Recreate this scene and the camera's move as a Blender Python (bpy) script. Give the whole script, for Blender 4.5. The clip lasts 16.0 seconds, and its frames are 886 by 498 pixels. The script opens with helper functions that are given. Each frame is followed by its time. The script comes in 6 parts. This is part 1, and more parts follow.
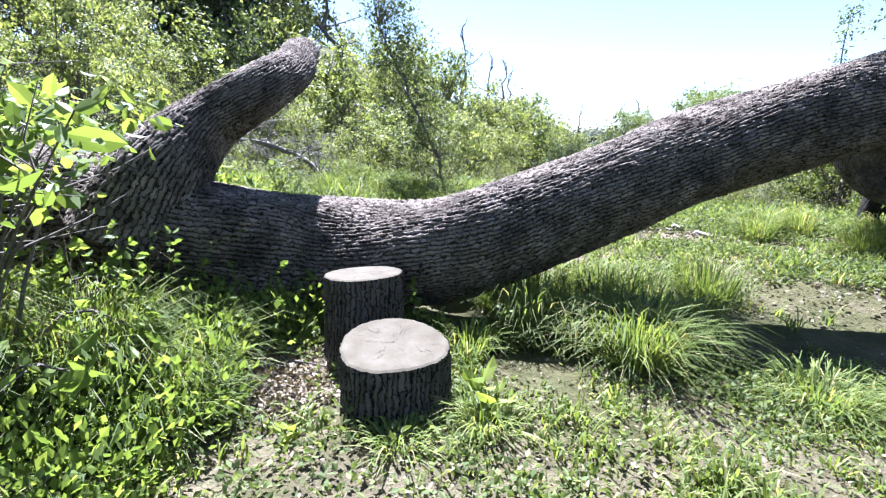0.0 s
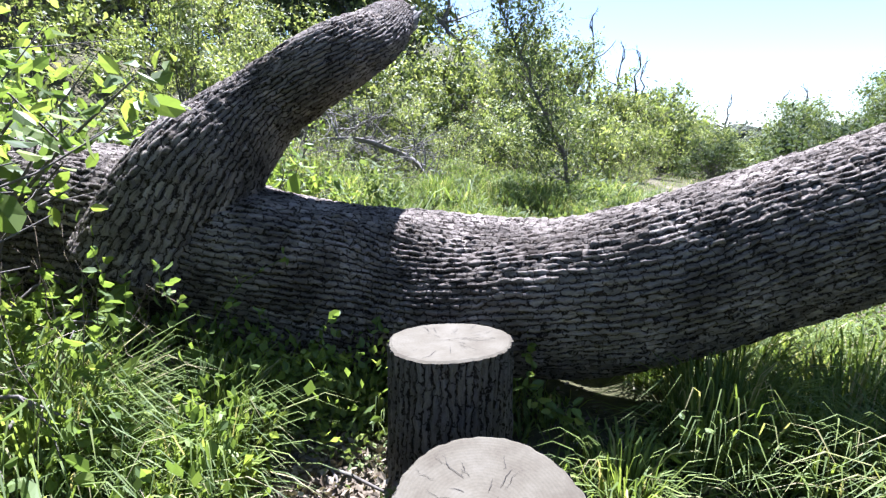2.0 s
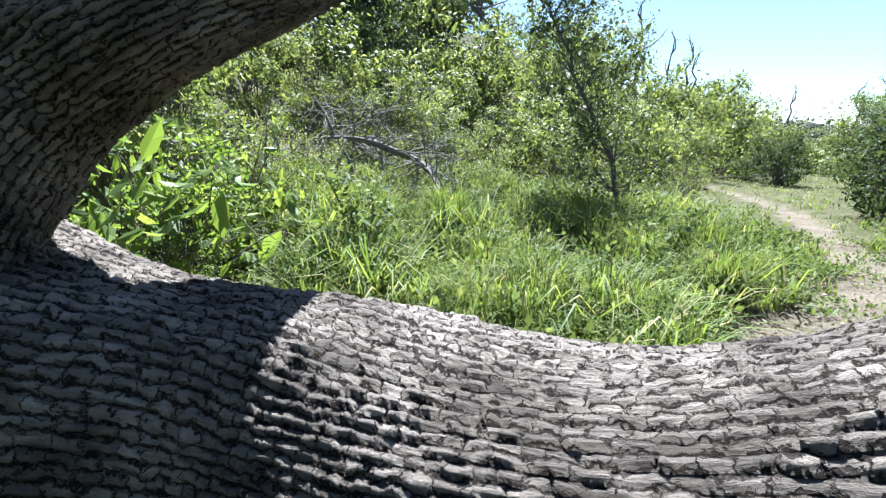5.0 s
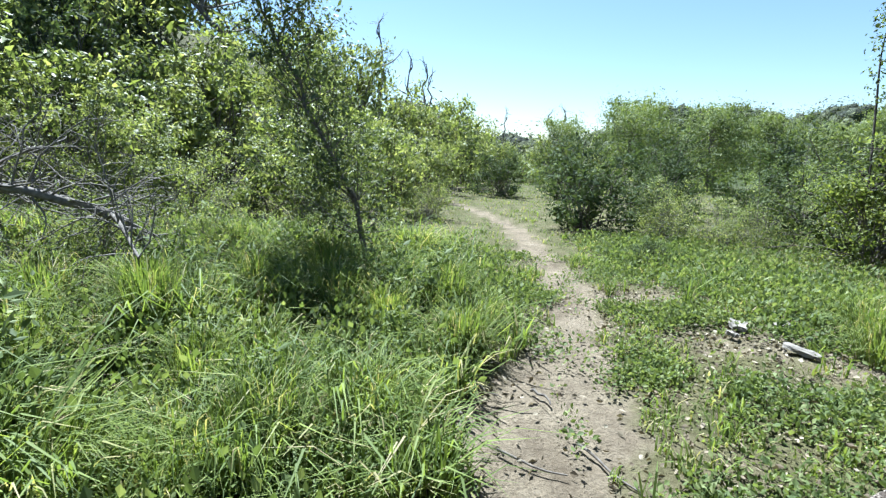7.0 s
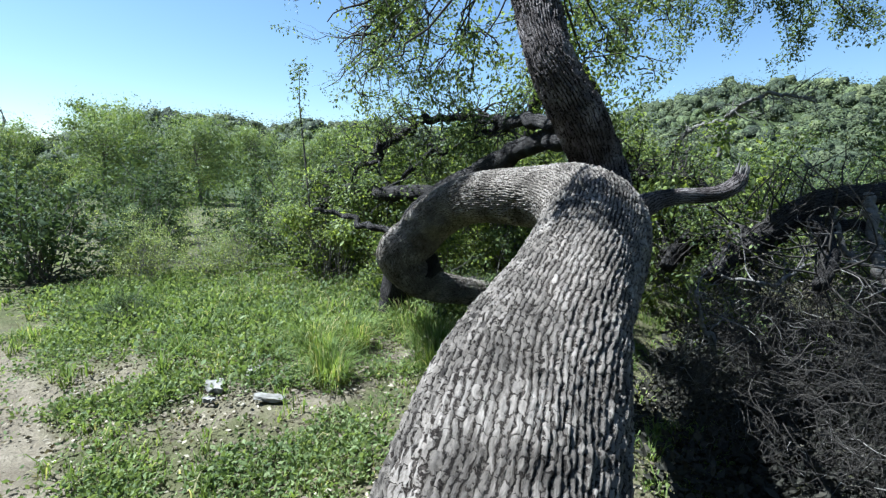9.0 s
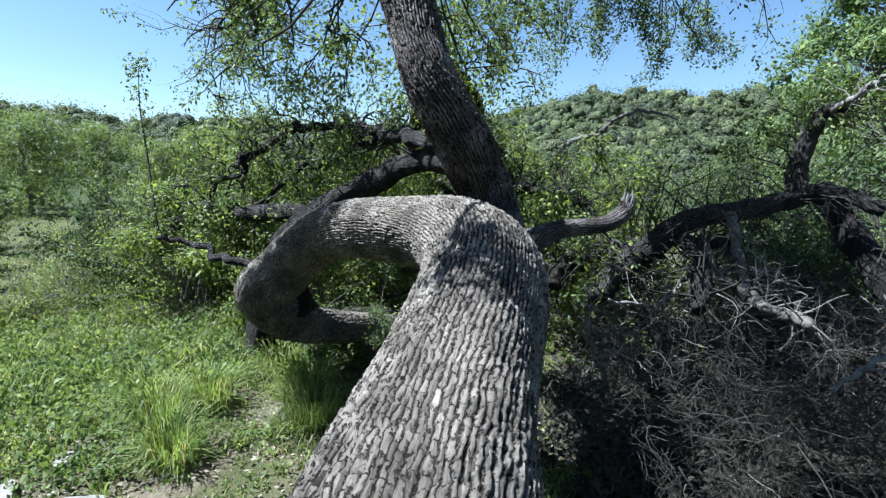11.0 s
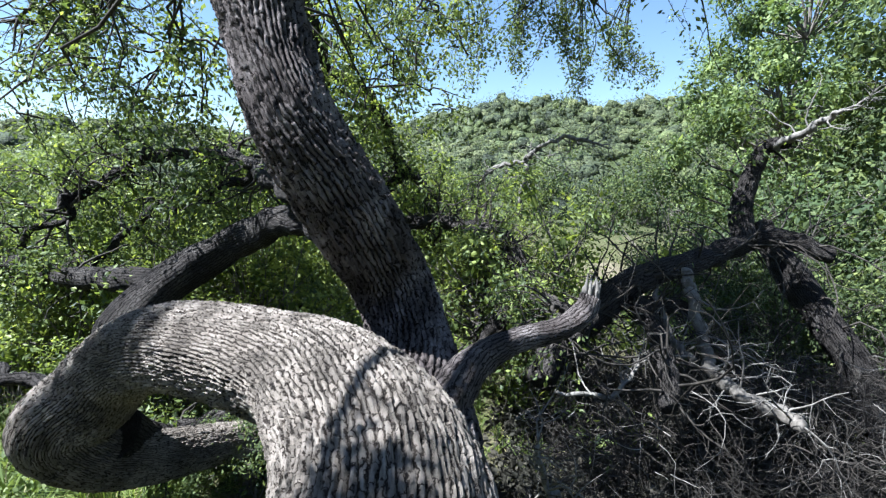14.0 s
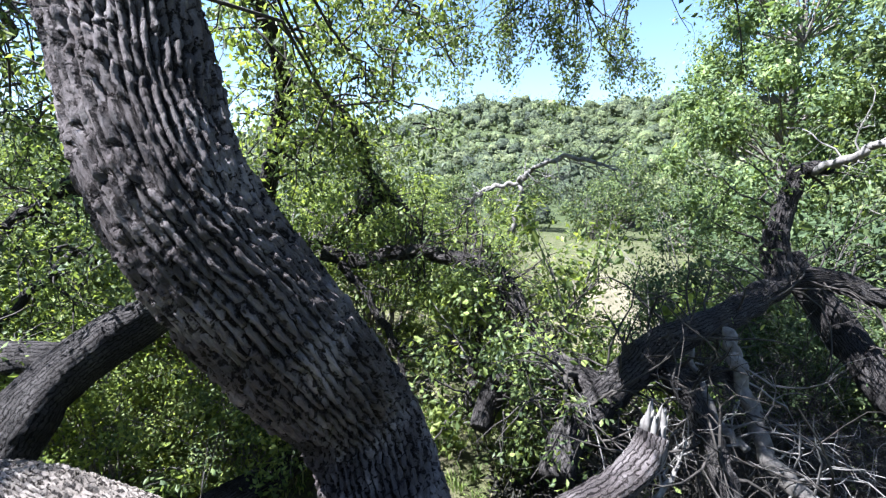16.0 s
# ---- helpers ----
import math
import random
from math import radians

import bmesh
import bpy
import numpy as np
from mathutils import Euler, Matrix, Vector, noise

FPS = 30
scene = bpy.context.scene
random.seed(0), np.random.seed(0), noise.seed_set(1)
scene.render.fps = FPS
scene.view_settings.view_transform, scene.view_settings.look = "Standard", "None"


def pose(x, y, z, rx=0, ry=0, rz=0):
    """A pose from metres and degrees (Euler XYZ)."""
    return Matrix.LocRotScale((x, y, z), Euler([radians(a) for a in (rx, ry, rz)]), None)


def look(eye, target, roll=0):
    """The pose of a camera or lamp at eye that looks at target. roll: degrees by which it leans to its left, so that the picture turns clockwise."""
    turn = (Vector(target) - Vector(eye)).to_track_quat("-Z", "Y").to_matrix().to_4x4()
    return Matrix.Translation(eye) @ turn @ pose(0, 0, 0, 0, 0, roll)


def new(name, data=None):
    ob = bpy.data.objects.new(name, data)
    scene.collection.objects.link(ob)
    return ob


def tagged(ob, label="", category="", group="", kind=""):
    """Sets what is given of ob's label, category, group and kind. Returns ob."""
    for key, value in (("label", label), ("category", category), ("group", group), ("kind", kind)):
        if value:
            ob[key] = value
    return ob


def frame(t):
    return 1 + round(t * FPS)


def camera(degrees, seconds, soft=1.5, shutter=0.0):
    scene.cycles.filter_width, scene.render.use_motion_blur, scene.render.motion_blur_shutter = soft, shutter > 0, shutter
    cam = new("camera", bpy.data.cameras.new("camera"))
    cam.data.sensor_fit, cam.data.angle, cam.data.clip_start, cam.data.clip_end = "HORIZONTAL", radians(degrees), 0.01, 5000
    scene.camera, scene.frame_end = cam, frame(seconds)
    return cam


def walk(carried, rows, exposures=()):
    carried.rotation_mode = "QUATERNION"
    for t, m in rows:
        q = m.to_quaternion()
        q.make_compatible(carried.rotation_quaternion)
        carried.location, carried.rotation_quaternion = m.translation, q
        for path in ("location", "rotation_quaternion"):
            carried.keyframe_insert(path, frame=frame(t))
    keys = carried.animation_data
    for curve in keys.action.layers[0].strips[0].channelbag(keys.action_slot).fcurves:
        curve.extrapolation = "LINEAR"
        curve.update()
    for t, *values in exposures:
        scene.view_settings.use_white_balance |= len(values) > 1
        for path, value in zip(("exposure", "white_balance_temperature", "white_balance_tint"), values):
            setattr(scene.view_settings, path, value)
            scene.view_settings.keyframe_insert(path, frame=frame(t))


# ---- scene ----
cam = camera(85.2, 16.0, soft=1.3)
PATH = [
    (0, (0.552, -2.113, 1.257), (0.252, -0.179, 0.843), 1.6),
    (0.5, (0.466, -1.769, 1.231), (0.014, 0.133, 0.811), 1.4),
    (1, (0.423, -1.521, 1.235), (-0.179, 0.339, 0.813), 1.1),
    (1.5, (0.359, -1.245, 1.219), (-0.346, 0.579, 0.799), 0.8),
    (2, (0.277, -0.989, 1.218), (-0.478, 0.813, 0.793), 1.0),
    (2.5, (0.174, -0.708, 1.249), (-0.604, 1.083, 0.816), 1.4),
    (3, (0.12, -0.45, 1.222), (-0.687, 1.328, 0.791), 1.1),
    (3.2, (0.097, -0.342, 1.209), (-0.726, 1.429, 0.778), 1.0),
    (5.3, (-0.049, 0.488, 1.35), (-0.936, 2.223, 0.902), 1.4),
    (5.5, (-0.061, 0.586, 1.413), (-0.873, 2.359, 0.969), 1.5),
    (6, (-0.081, 0.741, 1.524), (-0.672, 2.603, 1.097), 1.8),
    (6.5, (-0.046, 0.92, 1.604), (-0.329, 2.855, 1.188), 2.1),
    (7, (0.01, 1.054, 1.695), (0.041, 3.014, 1.296), 2.2),
    (7.5, (0.14, 1.152, 1.791), (0.516, 3.08, 1.414), 2.4),
    (8, (0.324, 1.201, 1.861), (1.113, 3.005, 1.507), 2.5),
    (8.5, (0.557, 1.218, 1.989), (1.874, 2.687, 1.661), 2.3),
    (9, (0.661, 1.251, 2.193), (2.276, 2.385, 1.868), 1.4),
    (9.2, (0.709, 1.259, 2.269), (2.379, 2.309, 1.941), 1.2),
    (11.3, (1.366, 1.483, 2.445), (3.212, 2.187, 2.133), 1.4),
    (11.5, (1.458, 1.492, 2.478), (3.316, 2.163, 2.169), 1.4),
    (12, (1.63, 1.525, 2.554), (3.522, 2.095, 2.248), 1.3),
    (12.5, (1.835, 1.577, 2.622), (3.757, 2.046, 2.325), 1.3),
    (13, (2.036, 1.642, 2.662), (3.965, 2.076, 2.362), 1.2),
    (13.5, (2.239, 1.716, 2.744), (4.172, 2.134, 2.443), 1.2),
    (14, (2.46, 1.791, 2.818), (4.394, 2.208, 2.525), 1.0),
    (14.5, (2.654, 1.845, 2.897), (4.588, 2.258, 2.601), 0.9),
    (15, (2.886, 1.903, 2.985), (4.828, 2.282, 2.691), 0.7),
    (15.5, (3.094, 1.96, 3.033), (5.042, 2.31, 2.744), 0.5),
    (16, (3.33, 2.022, 3.12), (5.279, 2.363, 2.83), 0.3),
]
walk(cam, [(t, look(eye, target, roll)) for t, eye, target, roll in PATH],
     exposures=[(0, 2.75, 5400, 20), (3.2, 2.5, 5400, 18), (5.5, 2.3, 5450, 6), (7.0, 2.1, 5450, 4), (9.2, 1.95, 5250, 3), (11.3, 2.0, 5250, 4),
                (13, 2.15, 5350, 6), (14.5, 2.5, 5500, 9), (16, 2.9, 5450, 13)])

# ---- world and sun ----
SUN_EL, SUN_AZ = 60.0, -25.0          # elevation; azimuth from +y, to the right
world = bpy.data.worlds.new("world")
scene.world = world
world.use_nodes = True
wn = world.node_tree.nodes
sky = wn.new("ShaderNodeTexSky")
sky.sky_type = 'NISHITA'
sky.sun_disc = False
sky.sun_elevation = radians(SUN_EL)
sky.sun_rotation = radians(SUN_AZ)
sky.air_density, sky.dust_density, sky.ozone_density = 1.0, 0.3, 0.0
wn["Background"].inputs["Strength"].default_value = 0.042
world.node_tree.links.new(sky.outputs["Color"], wn["Background"].inputs["Color"])
sun = new("sun", bpy.data.lights.new("sun", 'SUN'))
sun.data.energy, sun.data.angle, sun.data.color = 5.0, radians(0.5), (1.0, 0.97, 0.92)
sa, se = radians(SUN_AZ), radians(SUN_EL)
SUNV = Vector((math.sin(sa) * math.cos(se), math.cos(sa) * math.cos(se), math.sin(se)))
sun.matrix_world = look(SUNV * 50, (0, 0, 0))



# ---- materials ----
def material(name, rough=0.8, spec=0.3):
    m = bpy.data.materials.new(name)
    m.use_nodes = True
    nt = m.node_tree
    b = nt.nodes["Principled BSDF"]
    b.inputs["Roughness"].default_value = rough
    b.inputs["Specular IOR Level"].default_value = spec
    return m, nt, b


def node(nt, kind, **kw):
    n = nt.nodes.new("ShaderNode" + kind)
    for k, v in kw.items():
        n.inputs[k].default_value = v
    return n


def ramp(nt, src, stops):
    r = nt.nodes.new("ShaderNodeValToRGB")
    while len(r.color_ramp.elements) < len(stops):
        r.color_ramp.elements.new(0.5)
    for e, (p, c) in zip(r.color_ramp.elements, stops):
        e.position, e.color = p, (*c, 1)
    nt.links.new(src, r.inputs["Fac"])
    return r.outputs["Color"]


def mix(nt, fac, a, b, kind='MIX'):
    n = nt.nodes.new("ShaderNodeMix")
    n.data_type, n.blend_type = 'RGBA', kind
    for sock, v in ((n.inputs[0], fac), (n.inputs[6], a), (n.inputs[7], b)):
        if isinstance(v, (float, int)):
            sock.default_value = v
        elif isinstance(v, tuple):
            sock.default_value = (*v, 1)
        else:
            nt.links.new(v, sock)
    return n.outputs[2]


def coords(nt, scale=(1, 1, 1)):
    g = nt.nodes.new("ShaderNodeNewGeometry")
    m = nt.nodes.new("ShaderNodeMapping")
    m.inputs["Scale"].default_value = scale
    nt.links.new(g.outputs["Position"], m.inputs["Vector"])
    return m.outputs["Vector"]


def noise_tex(nt, vec, scale, detail=4.0, rough=0.55):
    n = node(nt, "TexNoise", Scale=scale, Detail=detail, Roughness=rough)
    nt.links.new(vec, n.inputs["Vector"])
    return n.outputs["Fac"]


def bump(nt, b, h, strength, dist):
    n = node(nt, "Bump", Strength=strength, Distance=dist)
    nt.links.new(h, n.inputs["Height"])
    nt.links.new(n.outputs["Normal"], b.inputs["Normal"])


def leaf_material(name, stops, trans=0.35, rough=0.45, patch=0.35, pscale=1.3, low=0.72, spec=0.25, mottle=0.0):
    """Leaves: each its own tint, drifting in patches, with light shining through."""
    m, nt, b = material(name, rough + 0.05, spec)
    g = nt.nodes.new("ShaderNodeNewGeometry")
    col = ramp(nt, g.outputs["Random Per Island"], [(p, tuple(0.78 * v for v in c)) for p, c in stops])
    n = noise_tex(nt, coords(nt), pscale, 2.0)
    dim = ramp(nt, n, [(0.35, (low, low * 1.06, low * 0.97)), (0.65, (1.15, 1.1, 1.0))])
    col = mix(nt, patch * 2 if patch < 0.5 else 1.0, col, dim, 'MULTIPLY')
    col = mix(nt, 0.05, col, (0.36, 0.37, 0.31))
    if mottle:
        nm = noise_tex(nt, coords(nt), mottle, 5.0, 0.65)
        col = mix(nt, 1.0, col, ramp(nt, nm, [(0.34, (0.45, 0.47, 0.44)), (0.5, (0.85, 0.85, 0.85)), (0.66, (1.25, 1.25, 1.18))]), 'MULTIPLY')
        bump(nt, b, nm, 1.0, 0.8)
    nt.links.new(col, b.inputs["Base Color"])
    t = nt.nodes.new("ShaderNodeBsdfTranslucent")
    bright = mix(nt, 1.0, col, (1.35, 1.35, 0.7), 'MULTIPLY')
    nt.links.new(bright, t.inputs["Color"])
    mx = node(nt, "MixShader", Fac=trans)
    nt.links.new(b.outputs[0], mx.inputs[1])
    nt.links.new(t.outputs[0], mx.inputs[2])
    nt.links.new(mx.outputs[0], nt.nodes["Material Output"].inputs["Surface"])
    return m


def bark_material(name, dark, mid, light, brick=2.3, gap=0.19):
    """Ridged bark: the mesh carries coordinates along and round the limb, counted in ridges."""
    m, nt, b = material(name, 0.9, 0.12)
    vec = nt.nodes.new("ShaderNodeCombineXYZ")
    for sock, key in (("X", "along"), ("Y", "round")):
        at = nt.nodes.new("ShaderNodeAttribute")
        at.attribute_name = key
        nt.links.new(at.outputs["Fac"], vec.inputs[sock])

    def scaled(sx, sy):
        mp = nt.nodes.new("ShaderNodeMapping")
        mp.inputs["Scale"].default_value = (sx, sy, 1)
        nt.links.new(vec.outputs[0], mp.inputs["Vector"])
        return mp.outputs["Vector"]
    v = coords(nt)
    n1 = noise_tex(nt, v, 5.0, 4.0)
    n2 = noise_tex(nt, scaled(0.4, 2.3), 1.0, 6.0, 0.75)
    n4 = noise_tex(nt, scaled(0.22, 0.8), 1.0, 3.0, 0.6)
    n3 = noise_tex(nt, v, 170.0, 4.0, 0.7)
    wob = node(nt, "TexNoise", Scale=32.0, Detail=5.0, Roughness=0.65)
    nt.links.new(v, wob.inputs["Vector"])
    mid_w = nt.nodes.new("ShaderNodeVectorMath")
    mid_w.operation = 'SUBTRACT'
    mid_w.inputs[1].default_value = (0.5, 0.5, 0.5)
    nt.links.new(wob.outputs["Color"], mid_w.inputs[0])
    warp = nt.nodes.new("ShaderNodeVectorMath")
    warp.operation = 'MULTIPLY_ADD'
    warp.inputs[1].default_value = (3.4, 2.0, 0)
    nt.links.new(mid_w.outputs[0], warp.inputs[0])
    nt.links.new(vec.outputs[0], warp.inputs[2])
    br = node(nt, "TexBrick", Scale=1.0)
    br.offset, br.squash = 0.0, 1.0
    for k, val in (("Mortar Size", gap), ("Mortar Smooth", 0.7), ("Bias", 0.0), ("Brick Width", brick), ("Row Height", 1.0)):
        br.inputs[k].default_value = val
    for k, val in (("Color1", 0.66), ("Color2", 1.3), ("Mortar", 0.9)):
        br.inputs[k].default_value = (val, val, val, 1)
    nt.links.new(warp.outputs[0], br.inputs["Vector"])
    big = ramp(nt, n1, [(0.3, dark), (0.5, mid), (0.72, light)])
    fine = ramp(nt, n2, [(0.32, (0.3, 0.28, 0.27)), (0.46, (0.85, 0.84, 0.83)), (0.6, (1.1, 1.1, 1.1)), (0.75, (1.4, 1.4, 1.38))])
    col = mix(nt, 0.8, big, fine, 'MULTIPLY')
    col = mix(nt, 0.75, col, br.outputs["Color"], 'MULTIPLY')
    grain = ramp(nt, n3, [(0.3, (0.75, 0.74, 0.72)), (0.65, (1.12, 1.12, 1.12))])
    col = mix(nt, 0.7, col, grain, 'MULTIPLY')
    open_up = nt.nodes.new("ShaderNodeMath")
    open_up.operation = 'MULTIPLY'
    nt.links.new(br.outputs["Fac"], open_up.inputs[0])
    nt.links.new(ramp(nt, n4, [(0.3, (0.35, 0.35, 0.35)), (0.55, (1, 1, 1))]), open_up.inputs[1])
    # furrows: darker inner wood, plus crevice shade put into the colour
    crack = ramp(nt, open_up.outputs[0], [(0.0, (1, 1, 1)), (0.4, (0.55, 0.53, 0.52)), (0.9, (0.14, 0.125, 0.12))])
    col = mix(nt, 1.0, col, crack, 'MULTIPLY')
    nt.links.new(col, b.inputs["Base Color"])
    total = None
    for src, k in ((open_up.outputs[0], -0.9), (n2, 2.1), (n3, 0.6), (br.outputs["Color"], 0.35)):
        add = nt.nodes.new("ShaderNodeMath")
        add.operation = 'MULTIPLY_ADD'
        add.inputs[1].default_value = k
        add.inputs[2].default_value = 1.0
        nt.links.new(src, add.inputs[0])
        if total is not None:
            nt.links.new(total, add.inputs[2])
        total = add.outputs[0]
    bump(nt, b, total, 1.0, 0.013)
    return m


def wood_material(name, stops, sx=30.0):
    m, nt, b = material(name, 0.85, 0.2)
    n1 = noise_tex(nt, coords(nt), sx, 5.0)
    nt.links.new(ramp(nt, n1, stops), b.inputs["Base Color"])
    bump(nt, b, noise_tex(nt, coords(nt), sx * 3, 3.0), 0.5, 0.003)
    return m


M_BARK = bark_material("oak_bark", (0.13, 0.11, 0.092), (0.265, 0.226, 0.19), (0.43, 0.372, 0.318), 2.7)
# The same oak's bark on its branches, darkened to carry the crown's shade.
M_BRANCH_SHADED = bark_material("branch_bark_shaded", (0.03, 0.026, 0.024), (0.055, 0.048, 0.044), (0.1, 0.09, 0.082))
# Stem: bark darkened for shade, with lit highlights in its pale stop.
M_STEM_SHADED = bark_material("stem_bark_shaded", (0.065, 0.052, 0.048), (0.135, 0.113, 0.106), (0.31, 0.27, 0.255), 3.6, 0.22)
M_STUMPBARK = bark_material("stump_bark", (0.1, 0.088, 0.08), (0.15, 0.135, 0.122), (0.21, 0.19, 0.172), 5.0)
M_TWIG = wood_material("twig_bark", [(0.3, (0.07, 0.06, 0.05)), (0.7, (0.17, 0.15, 0.13))])
# Twig bark made far darker, with the crown's shade put into the colour.
M_BRUSH_SHADED = wood_material("brush_bark_shaded", [(0.3, (0.018, 0.015, 0.012)), (0.7, (0.055, 0.047, 0.039))])
M_DEAD = wood_material("dead_wood", [(0.3, (0.085, 0.075, 0.066)), (0.7, (0.2, 0.183, 0.162))])
M_STALK = wood_material("dry_stalk", [(0.3, (0.13, 0.1, 0.07)), (0.7, (0.27, 0.22, 0.16))])
# Darkened leaf colour that carries the shade of the thicket behind the brush.
M_LEAF_OAK = leaf_material("oak_leaves", [(0, (0.02, 0.036, 0.012)), (0.4, (0.052, 0.082, 0.024)), (0.8, (0.12, 0.155, 0.045)), (1, (0.22, 0.25, 0.08))], 0.3, 0.62, spec=0.1)
M_LEAF_CROWN = leaf_material("crown_leaves", [(0, (0.03, 0.052, 0.014)), (0.45, (0.09, 0.13, 0.032)), (0.85, (0.18, 0.225, 0.055)), (1, (0.3, 0.34, 0.09))], 0.42)
M_LEAF_BANK = leaf_material("bank_leaves", [(0, (0.07, 0.1, 0.03)), (0.4, (0.19, 0.24, 0.065)), (0.85, (0.33, 0.37, 0.14)), (1, (0.5, 0.5, 0.28))], 0.42)
M_LEAF_DARK = leaf_material("dark_leaves", [(0, (0.03, 0.055, 0.018)), (0.6, (0.06, 0.095, 0.03)), (1, (0.12, 0.15, 0.06))], 0.3, 0.62, spec=0.1)
M_LEAF_SAP = leaf_material("sapling_leaves", [(0, (0.05, 0.075, 0.025)), (0.6, (0.1, 0.135, 0.045)), (1, (0.2, 0.23, 0.1))])
M_LEAF_BIG = leaf_material("broad_leaves", [(0, (0.1, 0.16, 0.03)), (0.6, (0.2, 0.28, 0.05)), (1, (0.33, 0.4, 0.09))], 0.5)
# Near black: the deep shade under the brush is put into this colour.
M_MULCH_SHADE = leaf_material("shade_black_litter", [(0, (0.012, 0.01, 0.007)), (0.8, (0.03, 0.024, 0.018)), (1, (0.06, 0.05, 0.038))], 0.02, 0.9, spec=0.02)
M_WEEDY = leaf_material("yellow_weed_leaves", [(0, (0.2, 0.28, 0.04)), (1, (0.36, 0.42, 0.08))], 0.45)
M_GRASS = leaf_material("grass_blades", [(0, (0.085, 0.135, 0.024)), (0.5, (0.175, 0.24, 0.045)), (0.84, (0.265, 0.325, 0.075)), (0.93, (0.42, 0.38, 0.18)), (1, (0.52, 0.44, 0.26))], 0.48, 0.55)
M_WEED = leaf_material("weed_leaves", [(0, (0.075, 0.115, 0.03)), (0.6, (0.16, 0.215, 0.065)), (1, (0.27, 0.31, 0.13))], 0.4, 0.6)
M_FAR = leaf_material("far_woods", [(0, (0.04, 0.06, 0.02)), (0.5, (0.11, 0.145, 0.045)), (1, (0.21, 0.23, 0.1))], 0.15, 0.65, 0.5, 0.13, 0.45, mottle=1.4)
M_FARD = leaf_material("far_dark_trees", [(0, (0.02, 0.035, 0.012)), (0.6, (0.05, 0.07, 0.025)), (1, (0.1, 0.12, 0.05))], 0.08, 0.7, 0.5, 0.13, 0.6, mottle=1.6)
M_LEAF_LIVE = leaf_material("live_oak_leaves", [(0, (0.04, 0.066, 0.015)), (0.5, (0.15, 0.2, 0.04)), (1, (0.34, 0.39, 0.09))], 0.48)
M_LEAF_BLUE = leaf_material("blue_green_oak_leaves", [(0, (0.035, 0.066, 0.022)), (0.5, (0.12, 0.18, 0.05)), (1, (0.28, 0.34, 0.12))], 0.4, 0.55)
M_FARY = leaf_material("far_fresh_leaves", [(0, (0.11, 0.16, 0.04)), (0.6, (0.18, 0.24, 0.07)), (1, (0.27, 0.31, 0.12))], 0.35, 0.5, 0.5, 0.4, 0.55)
M_LITTER = leaf_material("dry_leaves", [(0, (0.1, 0.07, 0.045)), (0.5, (0.2, 0.155, 0.11)), (0.85, (0.32, 0.265, 0.2)), (1, (0.48, 0.42, 0.33))], 0.1, 0.7)


def soil_material():
    m, nt, b = material("soil", 0.95, 0.1)
    v = coords(nt)
    at = nt.nodes.new("ShaderNodeAttribute")
    at.attribute_name = "sand"
    n1 = noise_tex(nt, v, 2.2, 6.0)
    n2 = noise_tex(nt, v, 45.0, 5.0, 0.7)
    turf = ramp(nt, n1, [(0.3, (0.058, 0.064, 0.025)), (0.5, (0.092, 0.088, 0.042)), (0.7, (0.13, 0.11, 0.07))])
    sand = ramp(nt, n1, [(0.3, (0.12, 0.096, 0.068)), (0.6, (0.19, 0.157, 0.113)), (0.8, (0.235, 0.198, 0.15))])
    speck = ramp(nt, n2, [(0.3, (0.6, 0.58, 0.55)), (0.55, (1, 1, 1)), (0.75, (1.2, 1.2, 1.2))])
    n3 = noise_tex(nt, v, 9.0, 6.0, 0.65)
    blot = ramp(nt, n3, [(0.3, (0.68, 0.66, 0.63)), (0.5, (0.98, 0.98, 0.98)), (0.7, (1.14, 1.13, 1.1))])
    # far ground: greener, and darkened to stand for shade between the trees
    far = nt.nodes.new("ShaderNodeAttribute")
    far.attribute_name = "meadow"
    turf = mix(nt, far.outputs["Fac"], turf, ramp(nt, n1, [(0.3, (0.025, 0.035, 0.012)), (0.7, (0.05, 0.06, 0.024))]))
    col = mix(nt, at.outputs["Fac"], turf, sand)
    col = mix(nt, 0.8, col, speck, 'MULTIPLY')
    col = mix(nt, 0.85, col, blot, 'MULTIPLY')
    nt.links.new(col, b.inputs["Base Color"])
    hgt = nt.nodes.new("ShaderNodeMath")
    hgt.operation = 'MULTIPLY_ADD'
    hgt.inputs[1].default_value = 1.6
    nt.links.new(n3, hgt.inputs[0])
    nt.links.new(n2, hgt.inputs[2])
    bump(nt, b, hgt.outputs[0], 0.9, 0.03)
    return m


